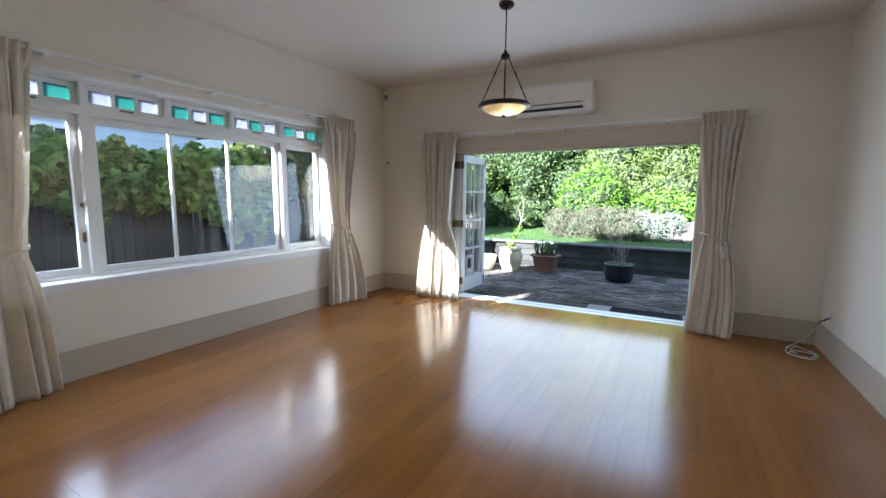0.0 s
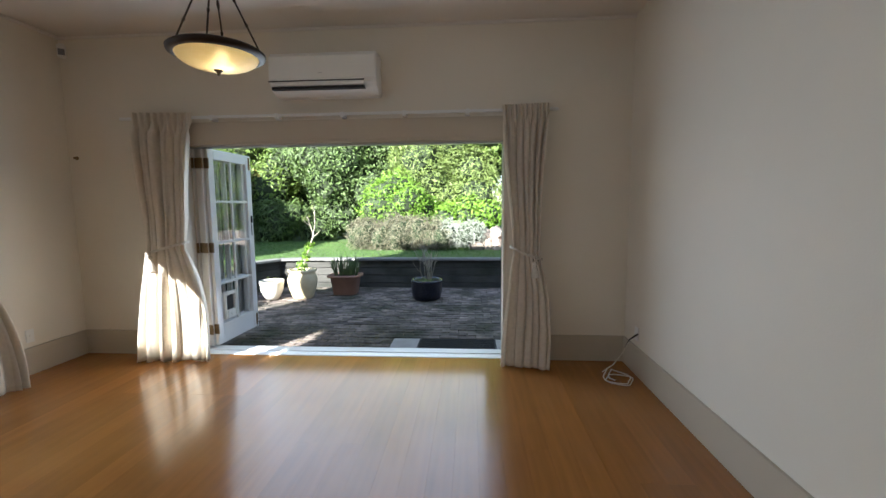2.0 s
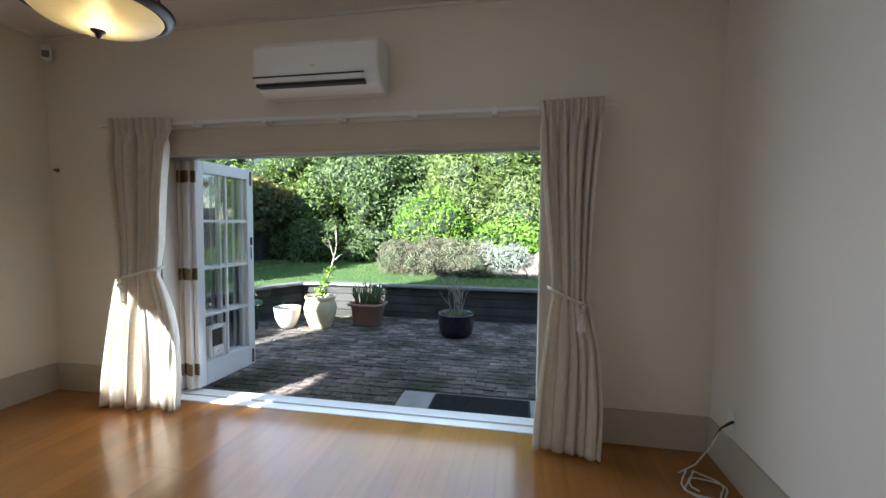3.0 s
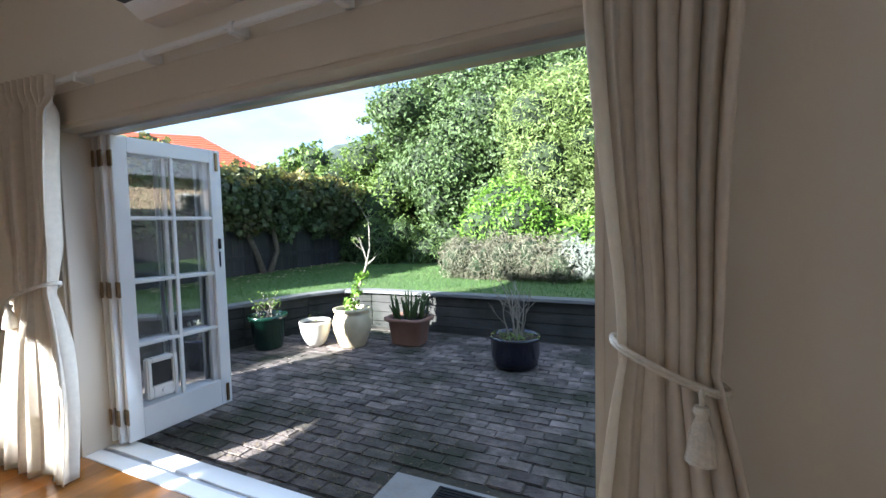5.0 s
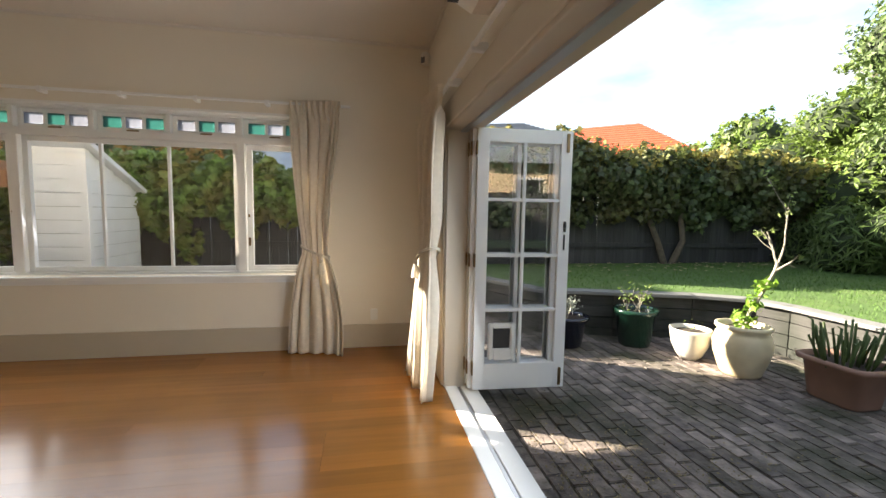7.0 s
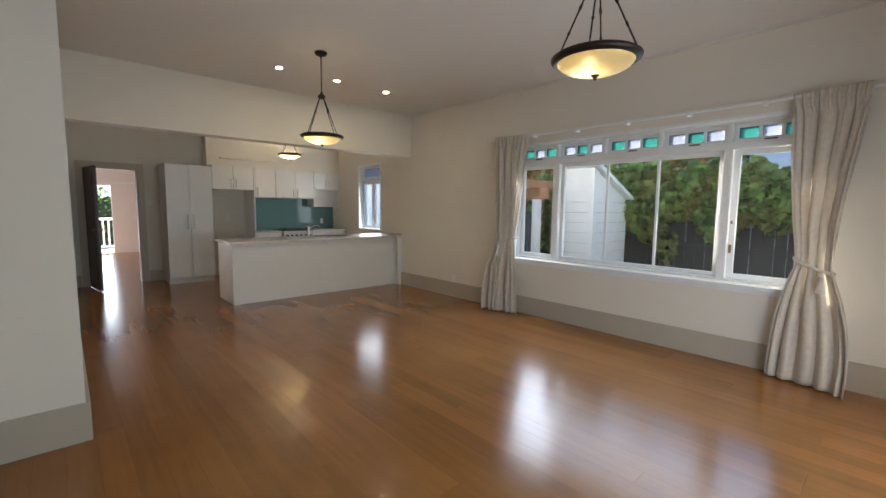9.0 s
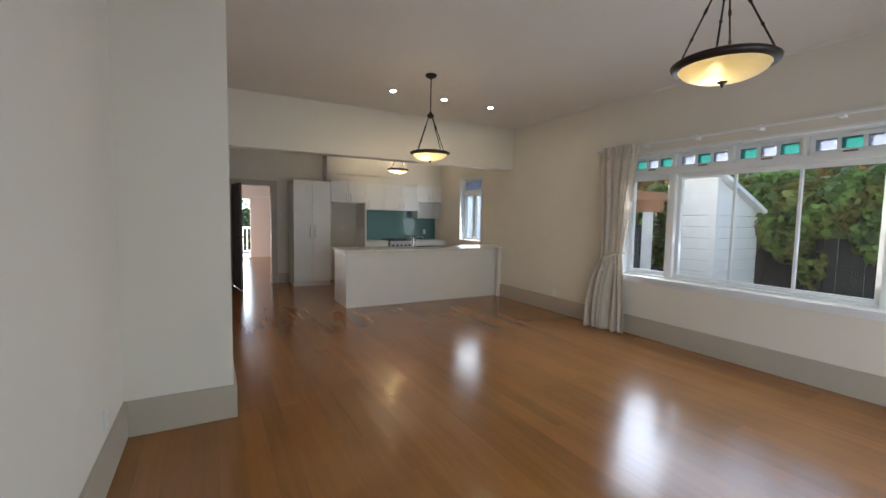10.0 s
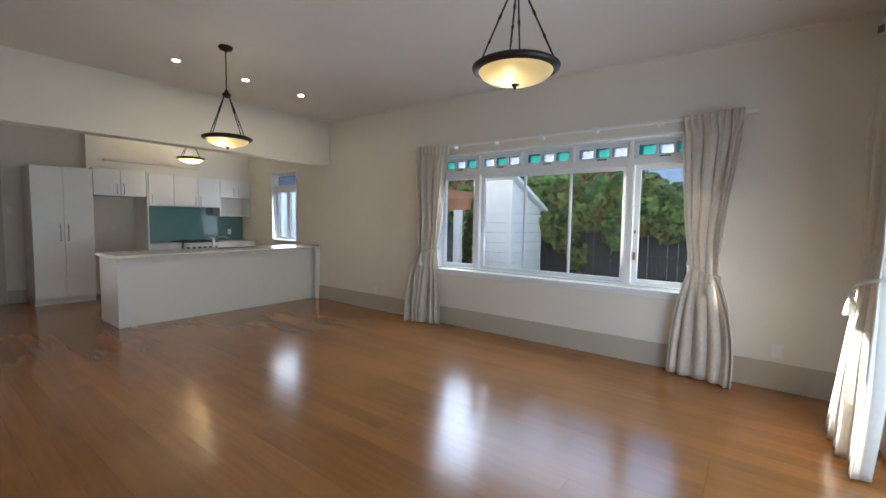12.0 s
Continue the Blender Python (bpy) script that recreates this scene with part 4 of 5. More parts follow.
tube(bm, [(0, 0, 0.13), (0.0, 0, 0.15), (0.04, -0.05, 0.18)], [0.02, 0.016, 0.006], 10)
part("lever", bm, M_STEEL, tap)


def plate(m, label="white plastic wall socket"):
    p = tagged(empty("wall_socket", m), label, "socket")
    part("plate", boxes([(-0.036, 0.036, -0.010, 0, -0.058, 0.058)], 0.004), M_AC, p)
    part("switch", boxes([(-0.008, 0.008, -0.015, -0.0095, -0.012, 0.016)], 0.002), M_AC, p)
    return p


plate(pose(WX, 6.45, 0.335, 0, 0, 90)), plate(pose(WX, 1.56, 0.30, 0, 0, 90))
plate(pose(EX, 6.70, 0.34, 0, 0, -90)), plate(pose(EX, 3.66, 0.35, 0, 0, -90))
plate(pose(-1.50, SY, 1.16, 0, 0, 180)), plate(pose(-2.0, SY + 0.008, 1.08, 0, 0, 180)), plate(pose(-3.55, SY + 0.008, 1.08, 0, 0, 180))
plate(pose(-0.20, SY, 1.45, 0, 0, 180), "white plastic light switch")

sen = tagged(empty("alarm_sensor", pose(-3.53, 6.94, 2.86, 0, 0, 40)), "small white alarm detector in the corner", "alarm sensor")
sensor_case = part("case", boxes([(-0.032, 0.032, -0.045, 0.03, -0.06, 0.06)], 0.012), M_AC, sen)
part("lens", boxes([(-0.024, 0.024, -0.049, -0.044, -0.045, 0.01)], 0.002), M_PEARL, sen)
bm = lathe([(0, 0), (0.018, 0), (0.018, 0.006), (0.008, 0.012), (0.012, 0.03), (0, 0.034)], 14)
tagged(part("wall_hook", bm, M_BRASS, at=pose(-3.52, NY, 1.90, 90)), "small dark knob fixed to the wall", "hook")

# cord left coiled on the floor
cord = tagged(empty("aerial_cord", pose(1.40, 6.56, 0)), "loose white cable coiled on the floor", "cable")
bm = bmesh.new()
pts = [(0.175, 0.11, 0.33), (0.13, 0.11, 0.30), (0.07, 0.08, 0.20), (-0.02, 0.05, 0.10), (-0.10, 0.07, 0.03)]
for k in range(40):
    a = 2.2 + 2 * math.pi * 2.3 * k / 39
    pts.append((0.00 + (0.125 - 0.0012 * k) * math.cos(a) + 0.02 * math.sin(3 * a), -0.04 + (0.115 - 0.001 * k) * math.sin(a), 0.008 + 0.05 * max(0, math.sin(a * 0.5 + 0.4)) ** 4 + 0.0004 * k))
tube(bm, pts, 0.0045, 8)
part("cable", bm, M_ROPE, cord, smooth=True)
bm = bmesh.new()
tube(bm, [(0.195, 0.11, 0.345), (0.17, 0.11, 0.328), (0.13, 0.11, 0.30), (0.09, 0.095, 0.235)], [0.008, 0.008, 0.006, 0.005], 8)
part("plug", bm, M_BLACK, cord)

# inner door and the room behind it
structure("trim_inner_door", [(-0.12, -0.03, SY, SY + 0.018, 0, 2.05), (0.73, 0.82, SY, SY + 0.018, 0, 2.05), (-0.12, 0.82, SY, SY + 0.018, 2.05, 2.14), (-0.03, -0.01, SY - 0.2, SY, 0, 2.03), (0.71, 0.73, SY - 0.2, SY, 0, 2.03), (-0.03, 0.73, SY - 0.2, SY, 2.03, 2.05)], M_FASCIA, "cream painted door architrave", 0.002)
idoor = tagged(empty("inner_door", pose(0.70, SY + 0.02, 0.01, 0, 0, 98)), "dark stained timber door standing open", "door")
part("leaf", boxes([(0, 0.72, -0.02, 0.02, 0, 2.01)], 0.003), M_WOOD, idoor)
for a, b, c_, d_ in ((0.10, 0.62, 0.2, 0.9), (0.10, 0.62, 1.05, 1.9)):
    part("panel", boxes([(a, b, -0.026, 0.026, c_, d_)], 0.01), M_WOOD, idoor)
bm = bmesh.new()
tube(bm, [(0.66, -0.02, 1.0), (0.66, -0.07, 1.0)], [0.012, 0.025], 12)
tube(bm, [(0.66, 0.02, 1.0), (0.66, 0.07, 1.0)], [0.012, 0.025], 12)
part("knob", bm, M_BRASS, idoor)
structure("floor_hall", [(-2.05, 1.40, -9.1, SY - 0.2, -0.02, 0.0)], M_FLOOR, "polished timber floor of the far room")
structure("trim_hall_rail", [(-2.05, -2.03, -9.0, SY - 0.2, 2.0, 2.06), (-2.05, -0.06, -9.0, -8.98, 2.0, 2.06)], M_TRIM, "white picture rail of the far room")
porch = tagged(empty("porch_railing", pose(0.45, -10.2, 0)), "white timber porch railing outside the far door", "railing")
part("top_rail", boxes([(-1.6, 1.6, -0.04, 0.04, 0.92, 0.99)], 0.004), M_TRIM, porch)
for x in (-1.6, 0.0, 1.6):
    part("post", boxes([(x - 0.05, x + 0.05, -0.05, 0.05, -0.02, 1.05)], 0.004), M_TRIM, porch)
part("bottom_rail", boxes([(-1.6, 1.6, -0.03, 0.03, 0.08, 0.13)], 0.004), M_TRIM, porch)
for k in range(24):
    x = -1.55 + 0.134 * k
    part("baluster", boxes([(x - 0.02, x + 0.02, -0.018, 0.018, 0.13, 0.92)]), M_TRIM, porch)
bank = tagged(empty("hedge", pose(0.2, -15.5, -1.0)), "leafy green hedge beyond the front porch", "hedge")
hb_ = [(-3.0 + 0.8 * k, 0.3 * math.sin(3.1 * k), 2.2 + 0.5 * math.sin(1.7 * k), 0.8, 0.7, 1.3) for k in range(9)]
core("inner_crown_shade", hb_, bank, 0.8)
cloud("crown", hb_, 3200, 0.16, M_LEAF_MID, 71, bank)
structure("pavement_porch", [(-2.5, 3.5, -11.0, -9.2, -0.1, -0.02)], M_CONC, "pale concrete porch")

# ---- garden: ground, terrace, retaining wall ----
PZ, LZ = -0.06, 0.43                        # terrace and lawn levels
bm = bmesh.new()
vs = [bm.verts.new(p) for p in ((-900, -900, -0.16), (900, -900, -0.16), (900, 900, -0.16), (-900, 900, -0.16))]
bm.faces.new(vs)
tagged(part("ground", bm, M_GROUND), "bare earth that reaches the horizon", kind="structure")
EDGE = [(-5.2, 7.95), (-4.12, 8.45), (-3.84, 9.30), (-3.58, 10.15), (-3.30, 10.62), (-2.9, 10.72), (6.0, 10.72)]
bm = bmesh.new()
ring = [(-900, 6.9), (-5.2, 6.9)] + EDGE + [(6.0, 7.3), (900, 7.3)]
low = [bm.verts.new((x, y, LZ)) for x, y in ring]
top_row = [bm.verts.new((x, 900, LZ)) for x, y in ring]
for k in range(len(ring) - 1):
    if ring[k][0] != ring[k + 1][0]:
        bm.faces.new((low[k], low[k + 1], top_row[k + 1], top_row[k]))
tagged(part("lawn", bm, M_LAWN), "mown green lawn above the terrace wall", kind="structure")

rw = tagged(empty("retaining_wall", pose(0, 0, 0)), "weathered grey timber retaining wall", kind="structure")
BH = (LZ + 0.0 - (PZ - 0.06)) / 4
for (xa, ya), (xb, yb) in zip(EDGE, EDGE[1:]):
    L = math.hypot(xb - xa, yb - ya)
    ang = math.degrees(math.atan2(yb - ya, xb - xa))
    m = pose(xa, ya, PZ - 0.06, 0, 0, ang)
    cuts = max(1, round(L / 2.4))
    for i in range(4):
        for k in range(cuts):
            part("sleeper", boxes([(L * k / cuts + 0.002, L * (k + 1) / cuts - 0.002, 0.0 + 0.004 * ((i + k) % 2), 0.06, i * BH + 0.004, (i + 1) * BH - 0.004)], 0.004), M_SLEEPER, rw, at=m)
    for k in range(cuts):
        part("cap_board", boxes([(L * k / cuts - 0.03, L * (k + 1) / cuts + 0.004, -0.075, 0.13, 4 * BH + 0.002, 4 * BH + 0.042)], 0.006), M_CAP, rw, at=m)
    for k in range(1, cuts):
        x = L * k / cuts
        part("post", boxes([(x - 0.05, x + 0.05, -0.07, -0.001, 0, 4 * BH - 0.002)], 0.004), M_SLEEPER, rw, at=m)

structure("pavement_bed", [(-5.4, 6.2, 7.2, 10.78, -0.15, PZ - 0.012)], M_SAND, "dark mossy sand between the pavers")
structure("pavement_slab", [(-0.64, 0.60, 7.23, 7.64, PZ - 0.012, -0.032)], M_CONC, "pale concrete slab at the door sill", 0.006)
dm = tagged(empty("door_mat", pose(0.05, 7.43, -0.032)), "black ribbed rubber door mat on the slab", "door mat")
part("backing", boxes([(-0.40, 0.42, -0.17, 0.17, 0, 0.010)], 0.003), M_MAT, dm)
for k in range(16):
    y = -0.16 + 0.0205 * k
    part("rib", boxes([(-0.38, 0.40, y, y + 0.011, 0.0095, 0.016)]), M_MAT, dm)


# ---- pots ----
def pot(name, label, x, y, profile, material, soil_r, soil_z, squash=(1, 1), n=36, box_like=2.0):
    p = tagged(empty(name, pose(x, y, PZ)), label, "plant pot", "terrace pots")
    part("vessel", lathe(profile, n, squash, box_like), material, p, smooth=True)
    bm = lathe([(0, soil_z + 0.01), (soil_r * 0.5, soil_z + 0.006), (soil_r, soil_z)], n, squash, box_like)
    for v in bm.verts:
        v.co.z += 0.008 * noise.noise(v.co * 30)
    part("soil", bm, M_SOIL, p)
    return p


def twig(bm, p, d, length, r, depth, rng, tips):
    pts, rad = [Vector(p)], [r]
    d = Vector(d).normalized()
    for i in range(5):
        d = (d + Vector((rng.uniform(-0.18, 0.18), rng.uniform(-0.18, 0.18), rng.uniform(-0.05, 0.15)))).normalized()
        pts.append(pts[-1] + d * length / 5)
        rad.append(r * (1 - 0.13 * (i + 1)))
    tube(bm, pts, rad, 6)
    tips.append(pts[-1])
    if depth:
        for k in range(2 + (rng.random() < 0.4)):
            q = pts[rng.randint(2, 5)]
            twig(bm, q, d + Vector((rng.uniform(-0.9, 0.9), rng.uniform(-0.9, 0.9), rng.uniform(-0.1, 0.6))), length * rng.uniform(0.45, 0.7), r * 0.55, depth - 1, rng, tips)


p1 = pot("green_pot", "dark green glazed pot with a small shrub", -3.47, 9.33, [(0, 0), (0.15, 0), (0.165, 0.02), (0.205, 0.36), (0.235, 0.37), (0.238, 0.41), (0.215, 0.415), (0.20, 0.37), (0.19, 0.34)], M_GREENPOT, 0.196, 0.35)
p2 = pot("white_bowl_pot", "small white glazed pot with soil", -2.99, 9.62, [(0, 0), (0.085, 0), (0.12, 0.04), (0.17, 0.15), (0.19, 0.27), (0.195, 0.31), (0.175, 0.31), (0.165, 0.26)], M_WHITEPOT, 0.166, 0.27)
p3 = pot("cream_urn", "cream glazed urn with a leaning sapling", -2.54, 9.77, [(0, 0), (0.15, 0), (0.17, 0.03), (0.225, 0.20), (0.238, 0.30), (0.215, 0.38), (0.195, 0.41), (0.225, 0.44), (0.225, 0.465), (0.20, 0.47), (0.18, 0.43), (0.17, 0.40)], M_CREAMPOT, 0.176, 0.42)
p4 = pot("terracotta_pot", "square terracotta-coloured pot with succulents", -1.92, 10.09, [(0, 0), (0.17, 0), (0.18, 0.02), (0.215, 0.29), (0.255, 0.30), (0.258, 0.335), (0.23, 0.34), (0.215, 0.30)], M_TERRA, 0.216, 0.30, (1.08, 0.85), 48, 5.0)
p5 = pot("blue_pot", "dark blue glazed pot with bare twigs", -0.50, 9.75, [(0, 0), (0.20, 0), (0.225, 0.02), (0.245, 0.12), (0.245, 0.27), (0.262, 0.285), (0.262, 0.315), (0.235, 0.32), (0.225, 0.28)], M_BLUEPOT, 0.228, 0.285)
p6 = pot("blue_bowl_pot", "dark blue glazed pot with a low plant", -3.55, 8.55, [(0, 0), (0.14, 0), (0.16, 0.02), (0.21, 0.30), (0.235, 0.31), (0.235, 0.34), (0.20, 0.34), (0.19, 0.30)], M_BLUEPOT, 0.19, 0.30)


def shrub(owner, base, stems, length, r, depth, leaf, n, size, seed, spread=0.5, lean=(0, 0, 1), bark=None, slim=0.45, blob=0.10):
    rg, tips = random.Random(seed), []
    bm = bmesh.new()
    for k in range(stems):
        a = rg.uniform(0, 6.28)
        off = Vector((0.07 * math.cos(a), 0.07 * math.sin(a), 0)) if stems > 1 else Vector()
        twig(bm, Vector(base) + off, Vector(lean) + Vector((spread * rg.uniform(-1, 1), spread * rg.uniform(-1, 1), 0)), length * rg.uniform(0.75, 1.1), r, depth, rg, tips)
    part("stem", bm, bark or M_PALEBARK, owner)
    if leaf:
        cloud("leaves", [(q.x, q.y, q.z, blob, blob, blob) for q in tips], n, size, leaf, seed, owner, slim=slim, shell=0.9)


shrub(p1, (0, 0, 0.34), 5, 0.22, 0.006, 1, M_LEAF_MID, 90, 0.05, 11, 0.6)
shrub(p6, (0, 0, 0.30), 5, 0.16, 0.006, 1, M_SILVER, 160, 0.04, 12, 0.8)
shrub(p2, (0, 0, 0.27), 1, 0.05, 0.003, 0, M_LEAF_MID, 14, 0.04, 13, 0.8)
shrub(p5, (0, 0, 0.28), 8, 0.42, 0.010, 2, None, 0, 0.03, 14, 0.42)
cloud("ground_leaves", [(0, 0, 0.29, 0.20, 0.20, 0.03)], 260, 0.045, M_LEAF_PALE, 15, p5, shell=1.0)

# leaning sapling in the urn
tips = []
bm = bmesh.new()
tube(bm, [(0, 0, 0.40), (0.03, 0.02, 0.58), (0.10, 0.08, 0.80), (0.15, 0.12, 0.98), (0.16, 0.13, 1.06)], [0.020, 0.017, 0.015, 0.014, 0.013], 8)
rg = random.Random(21)
twig(bm, (0.15, 0.12, 0.98), (0.75, 0.3, 0.45), 0.22, 0.012, 0, rg, tips)
twig(bm, (0.16, 0.13, 1.04), (-0.25, -0.1, 0.9), 0.30, 0.011, 1, rg, tips)
twig(bm, (0.155, 0.125, 1.02), (0.15, 0.1, 1.0), 0.50, 0.010, 2, rg, tips)
part("trunk", bm, M_PALEBARK, p3)
cloud("leaves", [(0.0, 0.0, 0.52, 0.09, 0.09, 0.10), (0.05, 0.04, 0.68, 0.08, 0.08, 0.10), (0.10, 0.08, 0.84, 0.08, 0.08, 0.09)], 170, 0.07, M_LEAF_LIME, 22, p3, shell=0.8)
cloud("twig_leaves", [(q.x, q.y, q.z, 0.06, 0.06, 0.06) for q in tips], 60, 0.05, M_LEAF_PALE, 23, p3, shell=0.9)

# upright succulents
rg = random.Random(31)
for k in range(44):
    a, r = rg.uniform(0, 6.28), 0.19 * math.sqrt(rg.random())
    h = rg.uniform(0.20, 0.36)
    bm = bmesh.new()
    x, y = r * math.cos(a), r * math.sin(a)
    tube(bm, [(x, y, 0.28), (x * 1.2, y * 1.2, 0.28 + 0.4 * h), (x * 1.45 + rg.uniform(-0.03, 0.03), y * 1.45, 0.28 + h), (x * 1.5, y * 1.5, 0.29 + h)], [0.006, 0.010, 0.009, 0.003], 7)
    part("succulent_stem", bm, M_LEAF_DARK, p4, smooth=True)


# ---- fence, vine, hedges and trees ----
FX = -6.9
fence = tagged(empty("fence", pose(FX, 0, 0)), "tall dark weathered paling fence", "fence")
m_pal = boxes([(-0.012, 0.012, -0.073, 0.073, 0, 1)], 0.0)
me_pal = bpy.data.meshes.new("paling")
m_pal.to_mesh(me_pal)
m_pal.free()
me_pal.materials.append(M_FENCE)
rg = random.Random(41)
for k in range(128):
    y = -2.0 + 0.152 * k
    z0 = -0.15 if y < 7 else 0.40
    o = new("paling", me_pal)
    o.parent = fence
    o.matrix_basis = pose(rg.uniform(-0.006, 0.006), y, z0, rg.uniform(-0.5, 0.5)) @ Matrix.Diagonal((1, 1, (2.30 if y > 6.6 else 1.92) - z0 + rg.uniform(-0.03, 0.03), 1))
for z in (0.75, 1.74):
    part("fence_rail", boxes([(0.013, 0.06, -2.0, 17.4, z, z + 0.09)], 0.003), M_FENCE, fence)

rg = random.Random(51)
vb = []
for k in range(34):
    y = 7.2 + 0.26 * k
    vb.append((FX + 0.22 + rg.uniform(-0.05, 0.12), y, 2.22 + rg.uniform(-0.12, 0.22) - 0.006 * k, 0.42, 0.36, 0.46 + rg.uniform(-0.08, 0.12)))
    if rg.random() < 0.85:
        vb.append((FX + 0.20, y + rg.uniform(-0.1, 0.1), 1.55 + rg.uniform(-0.15, 0.2), 0.20, 0.24, 0.34))
vine = tagged(empty("climbing_vine", pose(0, 0, 0)), "thick leafy vine hanging over the garden fence", "climber")
cloud("leaves", vb, 17000, 0.11, M_VINE_DARK, 52, vine, lobed=True, droop=0.8)
# paler leaf layer along the vine's top, coloured as if sunlit
vt = [(b[0] + 0.05, b[1], b[2] + 0.30, 0.36, 0.34, 0.26) for b in vb if b[2] > 1.9]
cloud("top_leaves", vt, 2600, 0.11, M_VINE_DRY_SUNLIT, 57, vine, lobed=True, droop=0.3, label="yellowing top leaves, coloured as sunlit")
bm = bmesh.new()
for y0, y1 in ((12.3, 11.6), (12.45, 12.6)):
    tube(bm, [(FX + 0.12, y0, 0.40), (FX + 0.2, (y0 + y1) / 2 + 0.1, 0.9), (FX + 0.18, (y0 * 0.3 + y1 * 0.7), 1.4), (FX + 0.2, y1, 2.0)], [0.07, 0.055, 0.05, 0.03], 8)
part("trunk", bm, M_BARK, vine)
vb2 = []
for k in range(25):
    y = 1.1 + 0.25 * k
    for z in (1.84, 1.5, 1.15):
        if z > 1.3 or rg.random() < 0.25:
            vb2.append((FX + 0.24 + rg.uniform(-0.06, 0.12), y + rg.uniform(-0.1, 0.1), z + rg.uniform(-0.16, 0.14), 0.26, 0.28, 0.34))
    if rg.random() < 0.22:
        vb2.append((FX + 0.2, y, 0.85, 0.14, 0.16, 0.36))
vine2 = tagged(empty("climbing_vine", pose(0, 0, 0)), "yellowing green vine on the side fence", "climber")
cloud("leaves", vb2, 9000, 0.155, M_VINE, 53, vine2, lobed=True, droop=1.0)


def tree(label, base, trunk_h, blobs, n, size, leaf, seed, slim=0.45, name="tree", category="tree", r=0.12, shell=0.35, shrink=0.72, upright=0.0):
    t = tagged(empty(name, pose(*base)), label, category)
    rg = random.Random(seed)
    bm = bmesh.new()
    tube(bm, [(0, 0, 0), (rg.uniform(-0.1, 0.1), 0.05, trunk_h * 0.5), (rg.uniform(-0.15, 0.15), 0, trunk_h)], [r, r * 0.8, r * 0.6], 9)
    for b in blobs[:6]:
        tube(bm, [(0, 0, trunk_h * 0.7), (b[0] * 0.5, b[1] * 0.5, trunk_h + (b[2] - trunk_h) * 0.4), (b[0], b[1], b[2])], [r * 0.5, r * 0.35, r * 0.12], 6)
    part("trunk", bm, M_BARK, t)
    core("inner_crown_shade", blobs, t, shrink)
    cloud("crown", blobs, n, size, leaf, seed, t, slim=slim, shell=shell, upright=upright)
    return t


def heap(seed, n, w, d, h, z0, r0, r1):
    """Blobs heaped to a crown of that width, depth and height."""
    rg = random.Random(seed)
    out = []
    for k in range(n):
        u = rg.random()
        z = z0 + h * u
        taper = math.sqrt(max(0.12, 1 - (max(0, u - 0.35) / 0.72) ** 2))
        r = rg.uniform(r0, r1) * (0.75 + 0.35 * taper)
        out.append((rg.uniform(-0.5, 0.5) * w * taper, rg.uniform(-0.5, 0.5) * d * taper, z, r, r, r * rg.uniform(0.75, 1.05)))
    return out


tree("large dark green broadleaf tree behind the lawn", (-3.5, 16.4, LZ), 1.6, heap(61, 30, 3.9, 2.6, 4.7, 0.6, 0.7, 1.15) + [(0.9, 0.2, 5.6, 0.85, 0.8, 0.8), (1.25, 0.1, 6.3, 0.6, 0.6, 0.65), (0.3, 0.0, 5.9, 0.5, 0.5, 0.55)], 68000, 0.118, M_LEAF_DARK, 62)
tree("tall dark laurel hedge tree behind the garden bed", (-1.2, 17.4, LZ), 1.6, heap(63, 28, 4.2, 2.4, 4.8, 0.8, 0.75, 1.15), 48000, 0.122, M_LEAF_DARK, 64)
tree("pale green feathery tree behind the garden bed", (-0.7, 15.2, LZ), 1.2, heap(65, 20, 2.6, 1.4, 2.9, 0.8, 0.6, 0.95), 42000, 0.10, M_LEAF_PALE, 66, slim=0.3, shrink=0.55)
tree("dark citrus tree with orange fruit", (2.0, 15.0, LZ), 1.2, heap(67, 20, 3.0, 2.0, 3.8, 0.7, 0.7, 1.0), 20000, 0.13, M_LEAF_MID, 68)
tree("light green tree at the end of the fence", (-6.4, 17.0, LZ), 1.2, heap(69, 24, 3.6, 2.2, 3.0, 0.4, 0.6, 0.95), 26000, 0.12, M_LEAF_MID, 70)
tree("dense green tree beyond the fence", (-11.0, 19.5, LZ), 1.2, heap(71, 20, 6.0, 3.0, 3.2, 0.4, 0.8, 1.2), 12000, 0.22, M_LEAF_MID, 72)
tree("bright green rounded shrub in the garden bed", (-1.65, 13.6, LZ), 0.4, heap(73, 13, 1.2, 1.0, 1.15, 0.35, 0.40, 0.60), 9000, 0.085, M_LEAF_LIME, 74, name="shrub", category="shrub", r=0.05)
tree("yellow-green shrub in the garden bed", (-0.1, 13.9, LZ), 0.4, heap(75, 10, 1.6, 0.9, 0.8, 0.3, 0.38, 0.52), 6000, 0.11, M_LEAF_LIME, 76, name="shrub", category="shrub", r=0.05)
tree("dark leafy undergrowth at the foot of the tree", (-5.6, 15.2, LZ), 0.4, heap(77, 12, 2.6, 0.8, 0.7, 0.2, 0.35, 0.55), 6000, 0.20, M_LEAF_DARK, 78, name="shrub", category="shrub", r=0.05, slim=0.18, upright=1.2)

tree("dark tree with orange leaves beyond the side fence", (-8.6, 1.6, -0.16), 1.6, [(0.2 * math.sin(2.3 * k), -2.6 + 0.55 * k, 2.5 + 0.25 * math.sin(1.9 * k), 0.55, 0.5, 0.75) for k in range(10)], 9000, 0.13, M_LEAF_DARK, 84, r=0.07, shrink=0.6)
